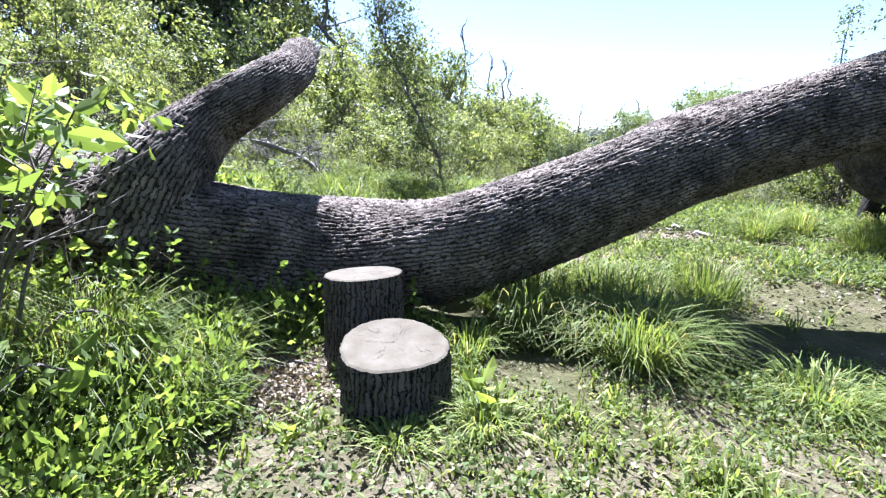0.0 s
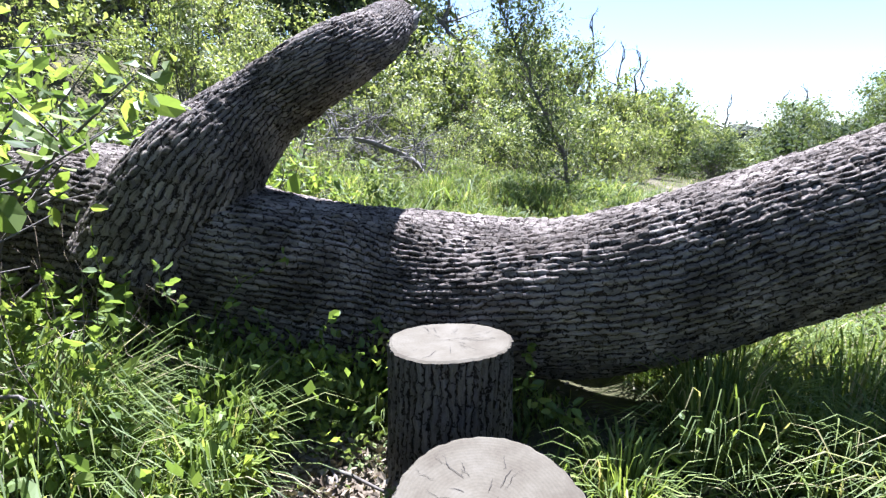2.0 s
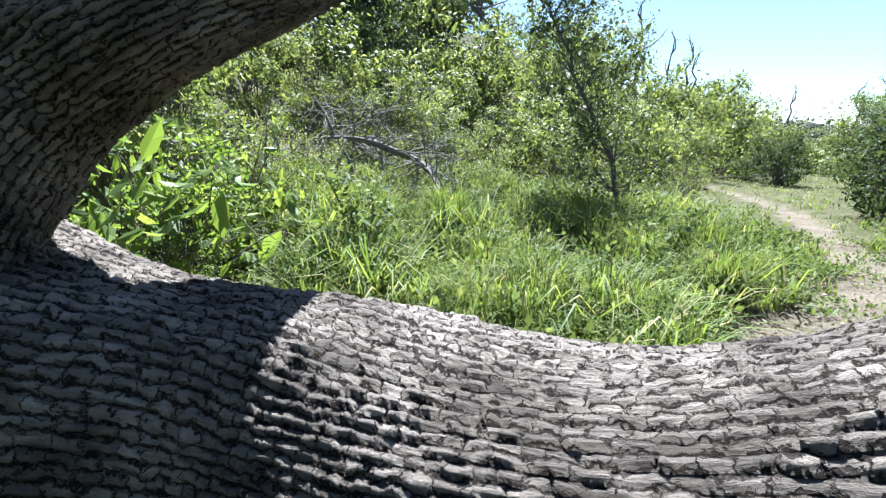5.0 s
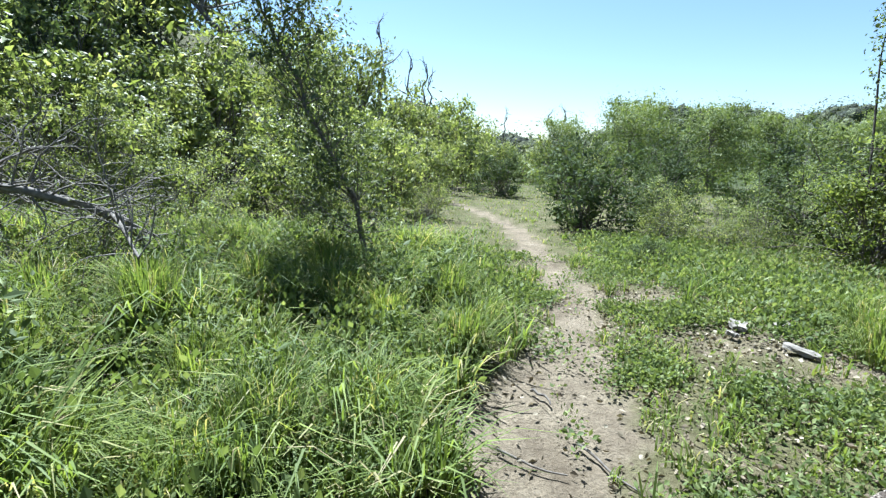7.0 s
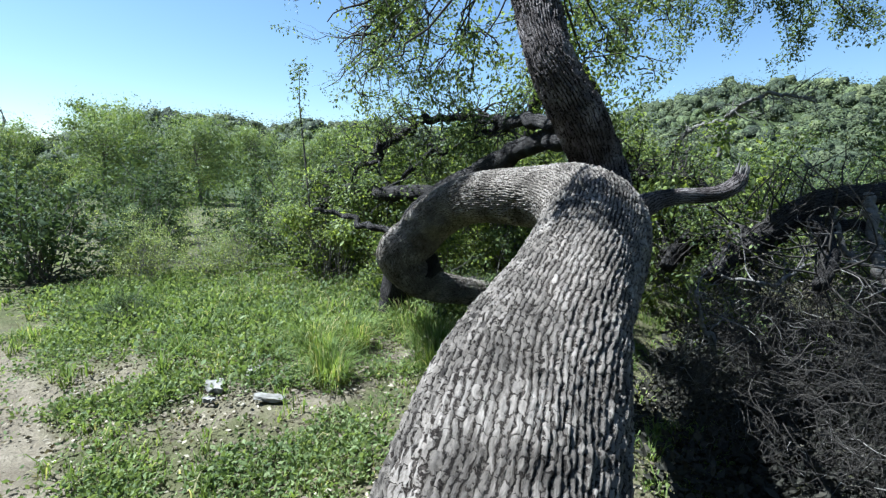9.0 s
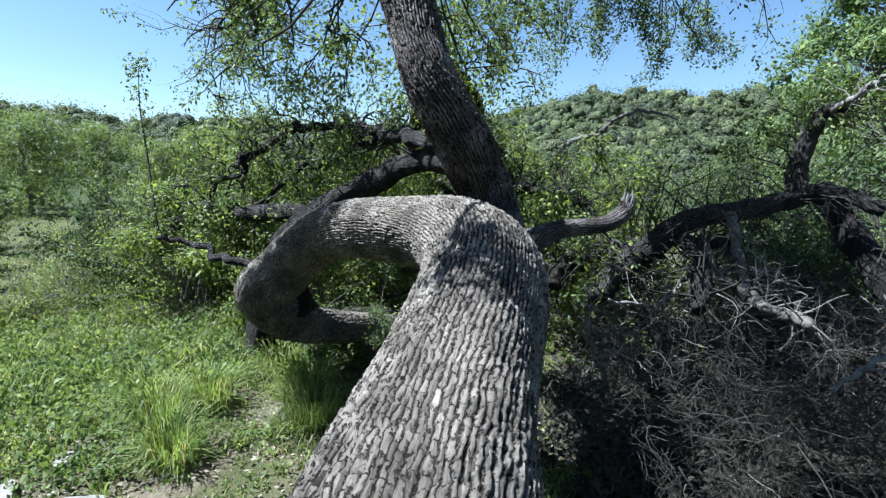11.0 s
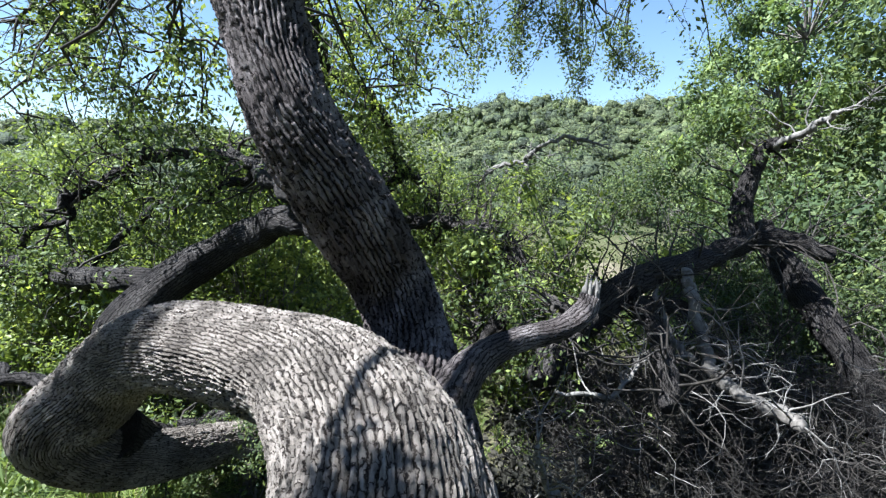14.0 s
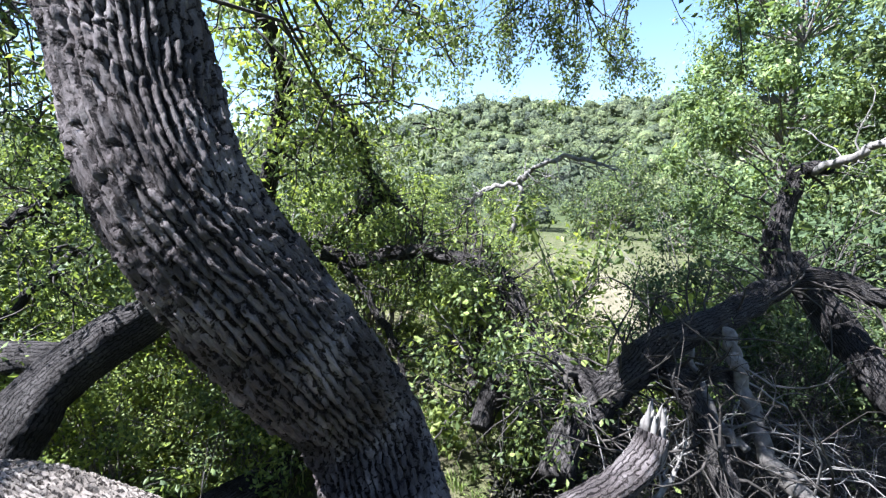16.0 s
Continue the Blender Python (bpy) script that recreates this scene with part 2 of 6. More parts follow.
def cut_material():
    """A sawn face: rings and rays round the object's own axis, greyed by weather."""
    m, nt, b = material("sawn_wood", 0.85, 0.15)
    tc = nt.nodes.new("ShaderNodeTexCoord")
    warp = node(nt, "TexNoise", Scale=6.0, Detail=3.0)
    nt.links.new(tc.outputs["Object"], warp.inputs["Vector"])
    add = nt.nodes.new("ShaderNodeVectorMath")
    add.operation = 'MULTIPLY_ADD'
    add.inputs[1].default_value = (0.02, 0.02, 0)
    nt.links.new(warp.outputs["Color"], add.inputs[0])
    nt.links.new(tc.outputs["Object"], add.inputs[2])
    w = node(nt, "TexWave", Scale=28.0, Distortion=1.5, Detail=2.0)
    w.wave_type, w.rings_direction = 'RINGS', 'Z'
    nt.links.new(add.outputs[0], w.inputs["Vector"])
    big = noise_tex(nt, tc.outputs["Object"], 7.0, 5.0)
    fine = noise_tex(nt, tc.outputs["Object"], 90.0, 4.0, 0.7)
    col = ramp(nt, big, [(0.3, (0.066, 0.055, 0.039)), (0.5, (0.088, 0.077, 0.056)), (0.7, (0.11, 0.098, 0.075))])
    ring = ramp(nt, w.outputs["Fac"], [(0.2, (0.86, 0.84, 0.8)), (0.7, (1.04, 1.04, 1.04))])
    col = mix(nt, 0.35, col, ring, 'MULTIPLY')
    fr = ramp(nt, fine, [(0.3, (0.8, 0.8, 0.8)), (0.6, (1.05, 1.05, 1.05))])
    col = mix(nt, 0.6, col, fr, 'MULTIPLY')
    nt.links.new(col, b.inputs["Base Color"])
    bump(nt, b, fine, 0.4, 0.003)
    return m


def stone_material():
    m, nt, b = material("limestone", 0.9, 0.2)
    n1 = noise_tex(nt, coords(nt), 14.0, 6.0)
    nt.links.new(ramp(nt, n1, [(0.3, (0.12, 0.108, 0.093)), (0.7, (0.25, 0.23, 0.2))]), b.inputs["Base Color"])
    bump(nt, b, n1, 0.6, 0.01)
    return m


# Dark strips on the stump tops, coloured like the shade inside a split.
M_CRACK = wood_material("crack_shade", [(0.3, (0.02, 0.016, 0.012)), (0.7, (0.05, 0.042, 0.034))])
M_SOIL, M_CUT, M_STONE = soil_material(), cut_material(), stone_material()


# ---- mesh tools ----
def raw_mesh(name, verts, quads=None, tris=None, mat=None, smooth=False, attrs=None):
    """A mesh from arrays of corners and faces."""
    me = bpy.data.meshes.new(name)
    verts = np.asarray(verts, np.float32)
    q = np.zeros((0, 4), np.int32) if quads is None else np.asarray(quads, np.int32).reshape(-1, 4)
    t = np.zeros((0, 3), np.int32) if tris is None else np.asarray(tris, np.int32).reshape(-1, 3)
    loops = np.concatenate([q.ravel(), t.ravel()])
    starts = np.concatenate([np.arange(len(q)) * 4, len(q) * 4 + np.arange(len(t)) * 3])
    me.vertices.add(len(verts))
    me.vertices.foreach_set("co", verts.ravel())
    me.loops.add(len(loops))
    me.loops.foreach_set("vertex_index", loops)
    me.polygons.add(len(starts))
    me.polygons.foreach_set("loop_start", starts.astype(np.int32))
    me.polygons.foreach_set("use_smooth", np.full(len(starts), smooth))
    for k, v in (attrs or {}).items():
        a = me.attributes.new(k, 'FLOAT', 'POINT')
        a.data.foreach_set("value", np.asarray(v, np.float32))
    me.update(calc_edges=True)
    me.validate()
    if mat:
        me.materials.append(mat)
    return me


def part(name, me, parent, label=""):
    ob = new(name, me)
    ob.parent = parent
    return tagged(ob, label)


def thing(name, loc, label, category, group="", kind=""):
    ob = new(name)
    ob.location = loc
    return tagged(ob, label, category, group, kind)


def spline(c, n):
    """Points along a smooth curve through the rows of c."""
    c = np.asarray(c, float)
    k = len(c)
    c2 = np.vstack([2 * c[0] - c[1], c, 2 * c[-1] - c[-2]])
    u = np.linspace(0, k - 1 - 1e-6, n)
    i = u.astype(int)
    s = (u - i)[:, None]
    p0, p1, p2, p3 = c2[i], c2[i + 1], c2[i + 2], c2[i + 3]
    return 0.5 * (2 * p1 + (p2 - p0) * s + (2 * p0 - 5 * p1 + 4 * p2 - p3) * s ** 2 + (3 * p1 - p0 - 3 * p2 + p3) * s ** 3)


def frames(p):
    """Tangents and two cross directions along a line of points, without twist."""
    t = np.gradient(p, axis=0)
    t /= np.linalg.norm(t, axis=1, keepdims=True) + 1e-9
    ref = np.array([0, 0, 1.0]) if abs(t[0, 2]) < 0.9 else np.array([1.0, 0, 0])
    a = np.empty_like(p)
    prev = ref
    for i in range(len(p)):
        v = prev - t[i] * (prev @ t[i])
        v /= np.linalg.norm(v) + 1e-9
        a[i] = v
        prev = v
    return t, a, np.cross(t, a)


class Joined:
    """Gathers many tubes into one mesh."""

    def __init__(self):
        self.v, self.q, self.n = [], [], 0

    def tube(self, p, r, seg=5):
        p, r = np.asarray(p, float), np.asarray(r, float)
        _, a, b = frames(p)
        th = np.arange(seg) * 2 * math.pi / seg
        ring = a[:, None] * np.cos(th)[None, :, None] + b[:, None] * np.sin(th)[None, :, None]
        v = p[:, None] + ring * r[:, None, None]
        k = len(p)
        i, j = np.meshgrid(np.arange(k - 1), np.arange(seg), indexing='ij')
        j2 = (j + 1) % seg
        q = np.stack([i * seg + j, i * seg + j2, (i + 1) * seg + j2, (i + 1) * seg + j], -1).reshape(-1, 4)
        self.v.append(v.reshape(-1, 3))
        self.q.append(q + self.n)
        self.n += k * seg

    def mesh(self, name, mat):
        return raw_mesh(name, np.concatenate(self.v), np.concatenate(self.q), None, mat, True)


def rand_dirs(n, rs):
    v = rs.normal(size=(n, 3))
    return v / np.linalg.norm(v, axis=1, keepdims=True)


def leaves_mesh(name, pos, along, size, mat, rs, width=0.45, shape=2, face=None, stray=0.42):
    """Leaves as folded blades: shape 2 is a pointed oval of four faces, 1 a plain rhomb of two."""
    n = len(pos)
    if face is not None:
        face = face / (np.linalg.norm(face, axis=1, keepdims=True) + 1e-9) + rs.normal(0, stray, (n, 3))
        face /= np.linalg.norm(face, axis=1, keepdims=True) + 1e-9
        along = along - face * (along * face).sum(1, keepdims=True)
    along = along / (np.linalg.norm(along, axis=1, keepdims=True) + 1e-9)
    side = np.cross(along, rs.normal(size=(n, 3)) if face is None else face)
    side /= np.linalg.norm(side, axis=1, keepdims=True) + 1e-9
    nor = np.cross(along, side)
    L = size[:, None]
    W = L * width * rs.uniform(0.75, 1.2, (n, 1))
    if shape == 1:
        v = np.stack([pos, pos + along * L * 0.5 + side * W * 0.5 + nor * L * 0.06, pos + along * L,
                      pos + along * L * 0.5 - side * W * 0.5 + nor * L * 0.06], 1)
        base = np.arange(n)[:, None] * 4
        tris = np.concatenate([base + [0, 2, 1], base + [0, 3, 2]])
        return raw_mesh(name, v.reshape(-1, 3), None, tris, mat)
    v = np.stack([pos,
                  pos + along * L * 0.3 + side * W * 0.46 + nor * L * 0.08,
                  pos + along * L * 0.72 + side * W * 0.4 + nor * L * 0.06,
                  pos + along * L - nor * L * 0.08,
                  pos + along * L * 0.72 - side * W * 0.4 + nor * L * 0.06,
                  pos + along * L * 0.3 - side * W * 0.46 + nor * L * 0.08,
                  pos + along * L * 0.5], 1)
    base = np.arange(n)[:, None] * 7
    quads = np.concatenate([base + [0, 6, 2, 1], base + [0, 5, 4, 6]])
    tris = np.concatenate([base + [6, 3, 2], base + [6, 4, 3]])
    return raw_mesh(name, v.reshape(-1, 3), quads, tris, mat)


# ---- ground form ----
def sst(a, b, x):
    t = np.clip((x - a) / (b - a), 0, 1)
    return t * t * (3 - 2 * t)


def waves(x, y, f, s):
    return (np.sin(x * f + s) * np.cos(y * f * 1.1 + s * 1.7) + np.sin((x * 0.6 + y * 0.8) * f * 1.9 + s * 2.3) * 0.5
            + np.sin((x * 0.8 - y * 0.6) * f * 3.1 + s * 0.9) * 0.3)


def ground_z(x, y):
    x, y = np.asarray(x, float), np.asarray(y, float)
    z = 0.02 * waves(x, y, 1.1, 0.3) + 0.012 * waves(x, y, 4.3, 1.1)
    z = z + 0.2 * sst(1.5, 3.2, x) * sst(9.0, 6.0, y) * sst(1.2, 3.0, y) - 0.04 * sst(1.0, 2.0, x) * sst(1.6, 1.0, y) * sst(-1.5, 0.0, y)
    z = z + 0.25 * np.exp(-((x + 1.6) / 1.8) ** 2 - ((y - 6.3) / 2.2) ** 2)
    z = z + 0.25 * sst(-1.0, -2.2, x) * sst(8, 2, np.abs(y - 1))
    bank = sst(-2.5, -13.0, x) * sst(1.0, 6.0, y + 0.25 * (-x - 2.5))
    z = z + 3.6 * bank
    z = z + 3.6 * sst(11.0, 28.0, y) * sst(0.5, -7.0, x - 0.06 * (y - 12))
    r = np.hypot(x, y)
    az = np.degrees(np.arctan2(x, y))
    el = 0.7 + 3.5 * sst(11, 27, az) + 3.5 * sst(62, 84, az) - 1.2 * sst(105, 125, az) + 5.0 * sst(-6, -30, az)
    el = el + 0.35 * np.sin(az * 0.31) + 0.25 * np.sin(az * 0.83 + 1)
    z = z + sst(55, 190, r) * 190 * np.tan(np.radians(el)) * (1 + 0.04 * np.sin(r * 0.05)) * (1 - 0.5 * sst(260, 700, r))
    return z


TRAIL = spline([(0.45, 3.0), (0.6, 3.5), (0.83, 3.9), (1.0, 4.4), (1.15, 4.85), (1.35, 5.3), (1.55, 6.0), (1.74, 6.9), (1.86, 8.0), (1.8, 9.4), (1.79, 10.6), (1.82, 12.5),
                (1.2, 15.0), (0.4, 18.5), (1.0, 24.0), (4.0, 32.0)], 150)
TRAIL_W = np.interp(TRAIL[:, 1], [3.0, 3.5, 4.3, 4.8, 5.3, 6.0, 7.0, 8.0, 9.4, 12.5, 18.0], [0.4, 0.5, 0.45, 0.4, 0.28, 0.3, 0.33, 0.33, 0.25, 0.22, 0.25])


def trail_mask(x, y):
    """1 on the bare path and the dirt patches, 0 in the grass, ragged between."""
    x, y = np.asarray(x, float), np.asarray(y, float)
    d = np.full(x.shape, 99.0)
    for (px, py), w in zip(TRAIL, TRAIL_W):
        d = np.minimum(d, np.hypot(x - px, y - py) - w)
    rag = 0.1 * waves(x, y, 5.0, 0.7) + 0.06 * waves(x, y, 14.0, 2.0)
    m = sst(0.14, -0.1, d + rag)
    for cx, cy, rx, ry, a in ((3.9, 4.6, 0.9, 0.45, 0.85), (2.4, 6.3, 0.5, 0.35, 0.6), (3.0, 5.1, 0.9, 0.4, 0.55), (1.9, 0.0, 0.7, 0.3, 0.35),
                              (0.05, -0.62, 0.4, 0.22, 0.6), (-0.62, 0.2, 0.3, 0.36, 0.95), (-0.5, -0.55, 0.3, 0.3, 0.5), 
                              (16.5, -0.3, 3.6, 1.3, 0.6), (13.0, 0.2, 1.6, 0.7, 0.5), (0.9, -0.5, 0.5, 0.3, 0.35)):
        e = np.hypot((x - cx) / rx, (y - cy) / ry) + 2.5 * rag
        m = np.maximum(m, a * sst(1.15, 0.7, e))
    return m


def build_ground():
    n = 310
    u = np.linspace(-1, 1, n)
    g = np.sinh(u * 8.4) / math.sinh(8.4) * 2600
    X, Y = np.meshgrid(g + 1.2, g + 3.0, indexing='ij')
    x, y = X.ravel(), Y.ravel()
    m = np.zeros(len(x))
    near = np.hypot(x, y) < 45
    m[near] = trail_mask(x[near], y[near])
    z = ground_z(x, y) - 0.03 * m
    i, j = np.meshgrid(np.arange(n - 1), np.arange(n - 1), indexing='ij')
    q = np.stack([i * n + j, (i + 1) * n + j, (i + 1) * n + j + 1, i * n + j + 1], -1).reshape(-1, 4)
    me = raw_mesh("ground", np.stack([x, y, z], 1), q, None, M_SOIL, True, {"sand": m, "meadow": sst(8, 45, np.hypot(x - 2, y - 3))})
    tagged(new("ground", me), "uneven soil ground with a pale sandy footpath and dirt patches", "ground", kind="structure")


build_ground()


# ---- bark ----
def cell_rand(i, j, seed):
    """A repeatable number from 0 to 1 for each cell of a grid."""
    k = (i * 73856093 ^ j * 19349663 ^ seed * 83492791) & 0xFFFFFF
    k = (k * 1103515245 + 12345) & 0x7FFFFFFF
    k = (k * 1103515245 + 12345) & 0x7FFFFFFF
    return (k >> 8 & 0xFFFF) / 65535.0


def smooth_rand(u, v, seed):
    """Smooth noise from 0 to 1 over a plane."""
    i, j = np.floor(u).astype(int), np.floor(v).astype(int)
    a, b = u - i, v - j
    a, b = a * a * (3 - 2 * a), b * b * (3 - 2 * b)
    return (cell_rand(i, j, seed) * (1 - a) + cell_rand(i + 1, j, seed) * a) * (1 - b) + (cell_rand(i, j + 1, seed) * (1 - a) + cell_rand(i + 1, j + 1, seed) * a) * b


def bark_tube(rows, step, seed, lw=0.03, depth=0.013, lump=0.02, brick=2.3, wander=1.8):
    """A limb through rows of (x, y, z, radius) with ridged bark in relief, its ridges broken into blocks."""
    rough = spline(rows, 400)
    length = np.linalg.norm(np.diff(rough[:, :3], axis=0), axis=1).sum()
    k = max(6, int(length / step))
    cum = np.r_[0, np.cumsum(np.linalg.norm(np.diff(rough[:, :3], axis=0), axis=1))]
    even = np.linspace(0, length, k)
    c = np.stack([np.interp(even, cum, rough[:, i]) for i in range(4)], 1)
    p, r = c[:, :3], c[:, 3]
    _, a, b = frames(p)
    rm = r.mean()
    seg = max(10, int(2 * math.pi * rm / step))
    th = np.arange(seg) * 2 * math.pi / seg + math.pi
    S, T = np.meshgrid(even, th, indexing='ij')
    nw = max(4, int(round(2 * math.pi * rm / lw)))
    lw = 2 * math.pi * rm / nw
    # ridges wander, and each is broken at its own places
    Q = T * rm
    wr = (T / (2 * math.pi) * nw + wander * (smooth_rand(S * 1.9, Q * 3, seed) - 0.5) + 0.5 * (smooth_rand(S * 8, Q * 14, seed + 1) - 0.5)
          + 0.4 * (smooth_rand(S * 26, Q * 45, seed + 2) - 0.5))
    col = np.floor(wr).astype(int)
    cr = cell_rand(col, col * 0 + 7, seed)
    al = S / lw * (0.75 + 0.6 * cr) + cr * 37.0 + 0.9 * (smooth_rand(S * 30, Q * 70, seed + 4) - 0.5)
    blk = np.floor(al / brick).astype(int)
    br = cell_rand(col, blk, seed + 3)
    fu, fs = wr - col, al / brick - blk
    du, ds = np.minimum(fu, 1 - fu), np.minimum(fs, 1 - fs) * brick
    # sharp furrows between the ridges, shallower breaks across them, each plate lifted at one end
    edge = (1 - sst(0.3, 0.03, du) * (0.45 + 0.55 * cell_rand(col, np.floor(al * 0.3).astype(int), seed + 9))) * (1 - 0.6 * sst(0.2, 0.0, ds) * (cell_rand(col, blk, seed + 5) > 0.3))
    lift = np.where(cell_rand(col, blk, seed + 11) > 0.35, fs, 1 - fs)
    flake = cell_rand(np.floor(wr * 2.6 + 0.4 * np.sin(al * 1.9)).astype(int), np.floor(al * 0.9 + 0.5 * np.sin(wr * 4.1)).astype(int), seed + 15)
    h = depth * edge * (0.4 + 0.55 * br + 0.18 * lift + 0.35 * flake)
    big = lump * (np.sin(S * 3.1 + 2 * np.cos(T + seed)) * np.cos(2 * T + S * 1.3 + seed) + 0.6 * np.sin(3 * T + S * 2.7 + seed * 2)) * (r[:, None] / 0.35)
    rad = r[:, None] + h - depth * 0.6 + big
    ring = a[:, None] * np.cos(th)[None, :, None] + b[:, None] * np.sin(th)[None, :, None]
    v = p[:, None] + ring * rad[:, :, None]
    i, j = np.meshgrid(np.arange(k - 1), np.arange(seg), indexing='ij')
    j2 = (j + 1) % seg
    q = np.stack([i * seg + j, i * seg + j2, (i + 1) * seg + j2, (i + 1) * seg + j], -1).reshape(-1, 4)
    return v.reshape(-1, 3), q, k, seg, al.ravel(), wr.ravel()


def limb_mesh(name, rows, step, seed, mat=None, **kw):
    v, q, k, seg, su, wu = bark_tube(rows, step, seed, **kw)
    # both ends closed
    v = np.vstack([v, v[:seg].mean(0), v[-seg:].mean(0)])
    n = len(v)
    j = np.arange(seg)
    t = np.concatenate([np.stack([(j + 1) % seg, j, np.full(seg, n - 2)], 1),
                        np.stack([(k - 1) * seg + j, (k - 1) * seg + (j + 1) % seg, np.full(seg, n - 1)], 1)])
    return raw_mesh(name, v, q, t, mat or M_BARK, True, {"along": np.r_[su, 0, 0], "round": np.r_[wu, 0, 0]})


# ---- the fallen oak ----
oak = thing("fallen_oak", (0, 0, 0), "huge fallen oak with deeply furrowed grey bark, still in leaf", "fallen tree")
TRUNK = [(-3.64, 0.31, 0.7, 0.53), (-2.58, 0.765, 0.697, 0.494), (-1.593, 0.959, 0.551, 0.451), (-0.848, 1.257, 0.434, 0.408), (0.095, 1.305, 0.544, 0.373),
         (1.106, 1.617, 0.936, 0.346), (2.244, 1.947, 1.387, 0.345), (3.1, 2.1, 1.66, 0.318), (3.6, 2.2, 1.87, 0.31)]
ELBOW = [(3.93, 2.44, 1.975, 0.285), (4.203, 2.799, 2.007, 0.238), (4.471, 3.564, 1.946, 0.227), (4.754, 4.2, 1.69, 0.232), (4.76, 4.47, 1.46, 0.245), (4.62, 4.63, 1.27, 0.23), (4.80, 4.56, 1.01, 0.2), (5.08, 4.41, 0.86, 0.165), (5.46, 4.20, 0.76, 0.145), (5.95, 3.84, 0.63, 0.13), (6.36, 3.22, 0.40, 0.11)]
part("trunk", limb_mesh("trunk", TRUNK + ELBOW, 0.0077, 3, lw=0.0235, depth=0.019, brick=2.7), oak, "thick leaning trunk in plated bark, bent over to the ground like an elbow")
part("broken_limb", limb_mesh("broken_limb", [(-1.95, 0.6, 0.6, 0.36), (-1.779, 0.747, 1.031, 0.29), (-1.69, 0.909, 1.244, 0.235), (-1.56, 1.05, 1.413, 0.195), (-1.31, 1.2, 1.607, 0.184), (-1.253, 1.575, 1.797, 0.16),
                                              (-1.387, 2.043, 2.007, 0.132), (-1.436, 2.283, 2.097, 0.08)], 0.0085, 11, lw=0.0235, depth=0.018, brick=2.7), oak, "snapped upright limb with a torn end")
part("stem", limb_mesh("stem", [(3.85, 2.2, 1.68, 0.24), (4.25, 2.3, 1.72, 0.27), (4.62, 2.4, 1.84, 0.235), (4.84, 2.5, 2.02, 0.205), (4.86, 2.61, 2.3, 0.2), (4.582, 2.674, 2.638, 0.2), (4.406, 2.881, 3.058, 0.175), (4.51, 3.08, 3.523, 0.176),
                                (4.557, 3.235, 4.096, 0.185), (4.709, 3.452, 4.965, 0.18), (4.6, 3.9, 6.2, 0.12)], 0.0068, 23, M_STEM_SHADED, lw=0.026, depth=0.028, brick=3.6, wander=2.6), oak, "leaning upright stem with shaggy bark, darkened for the shade it stands in")
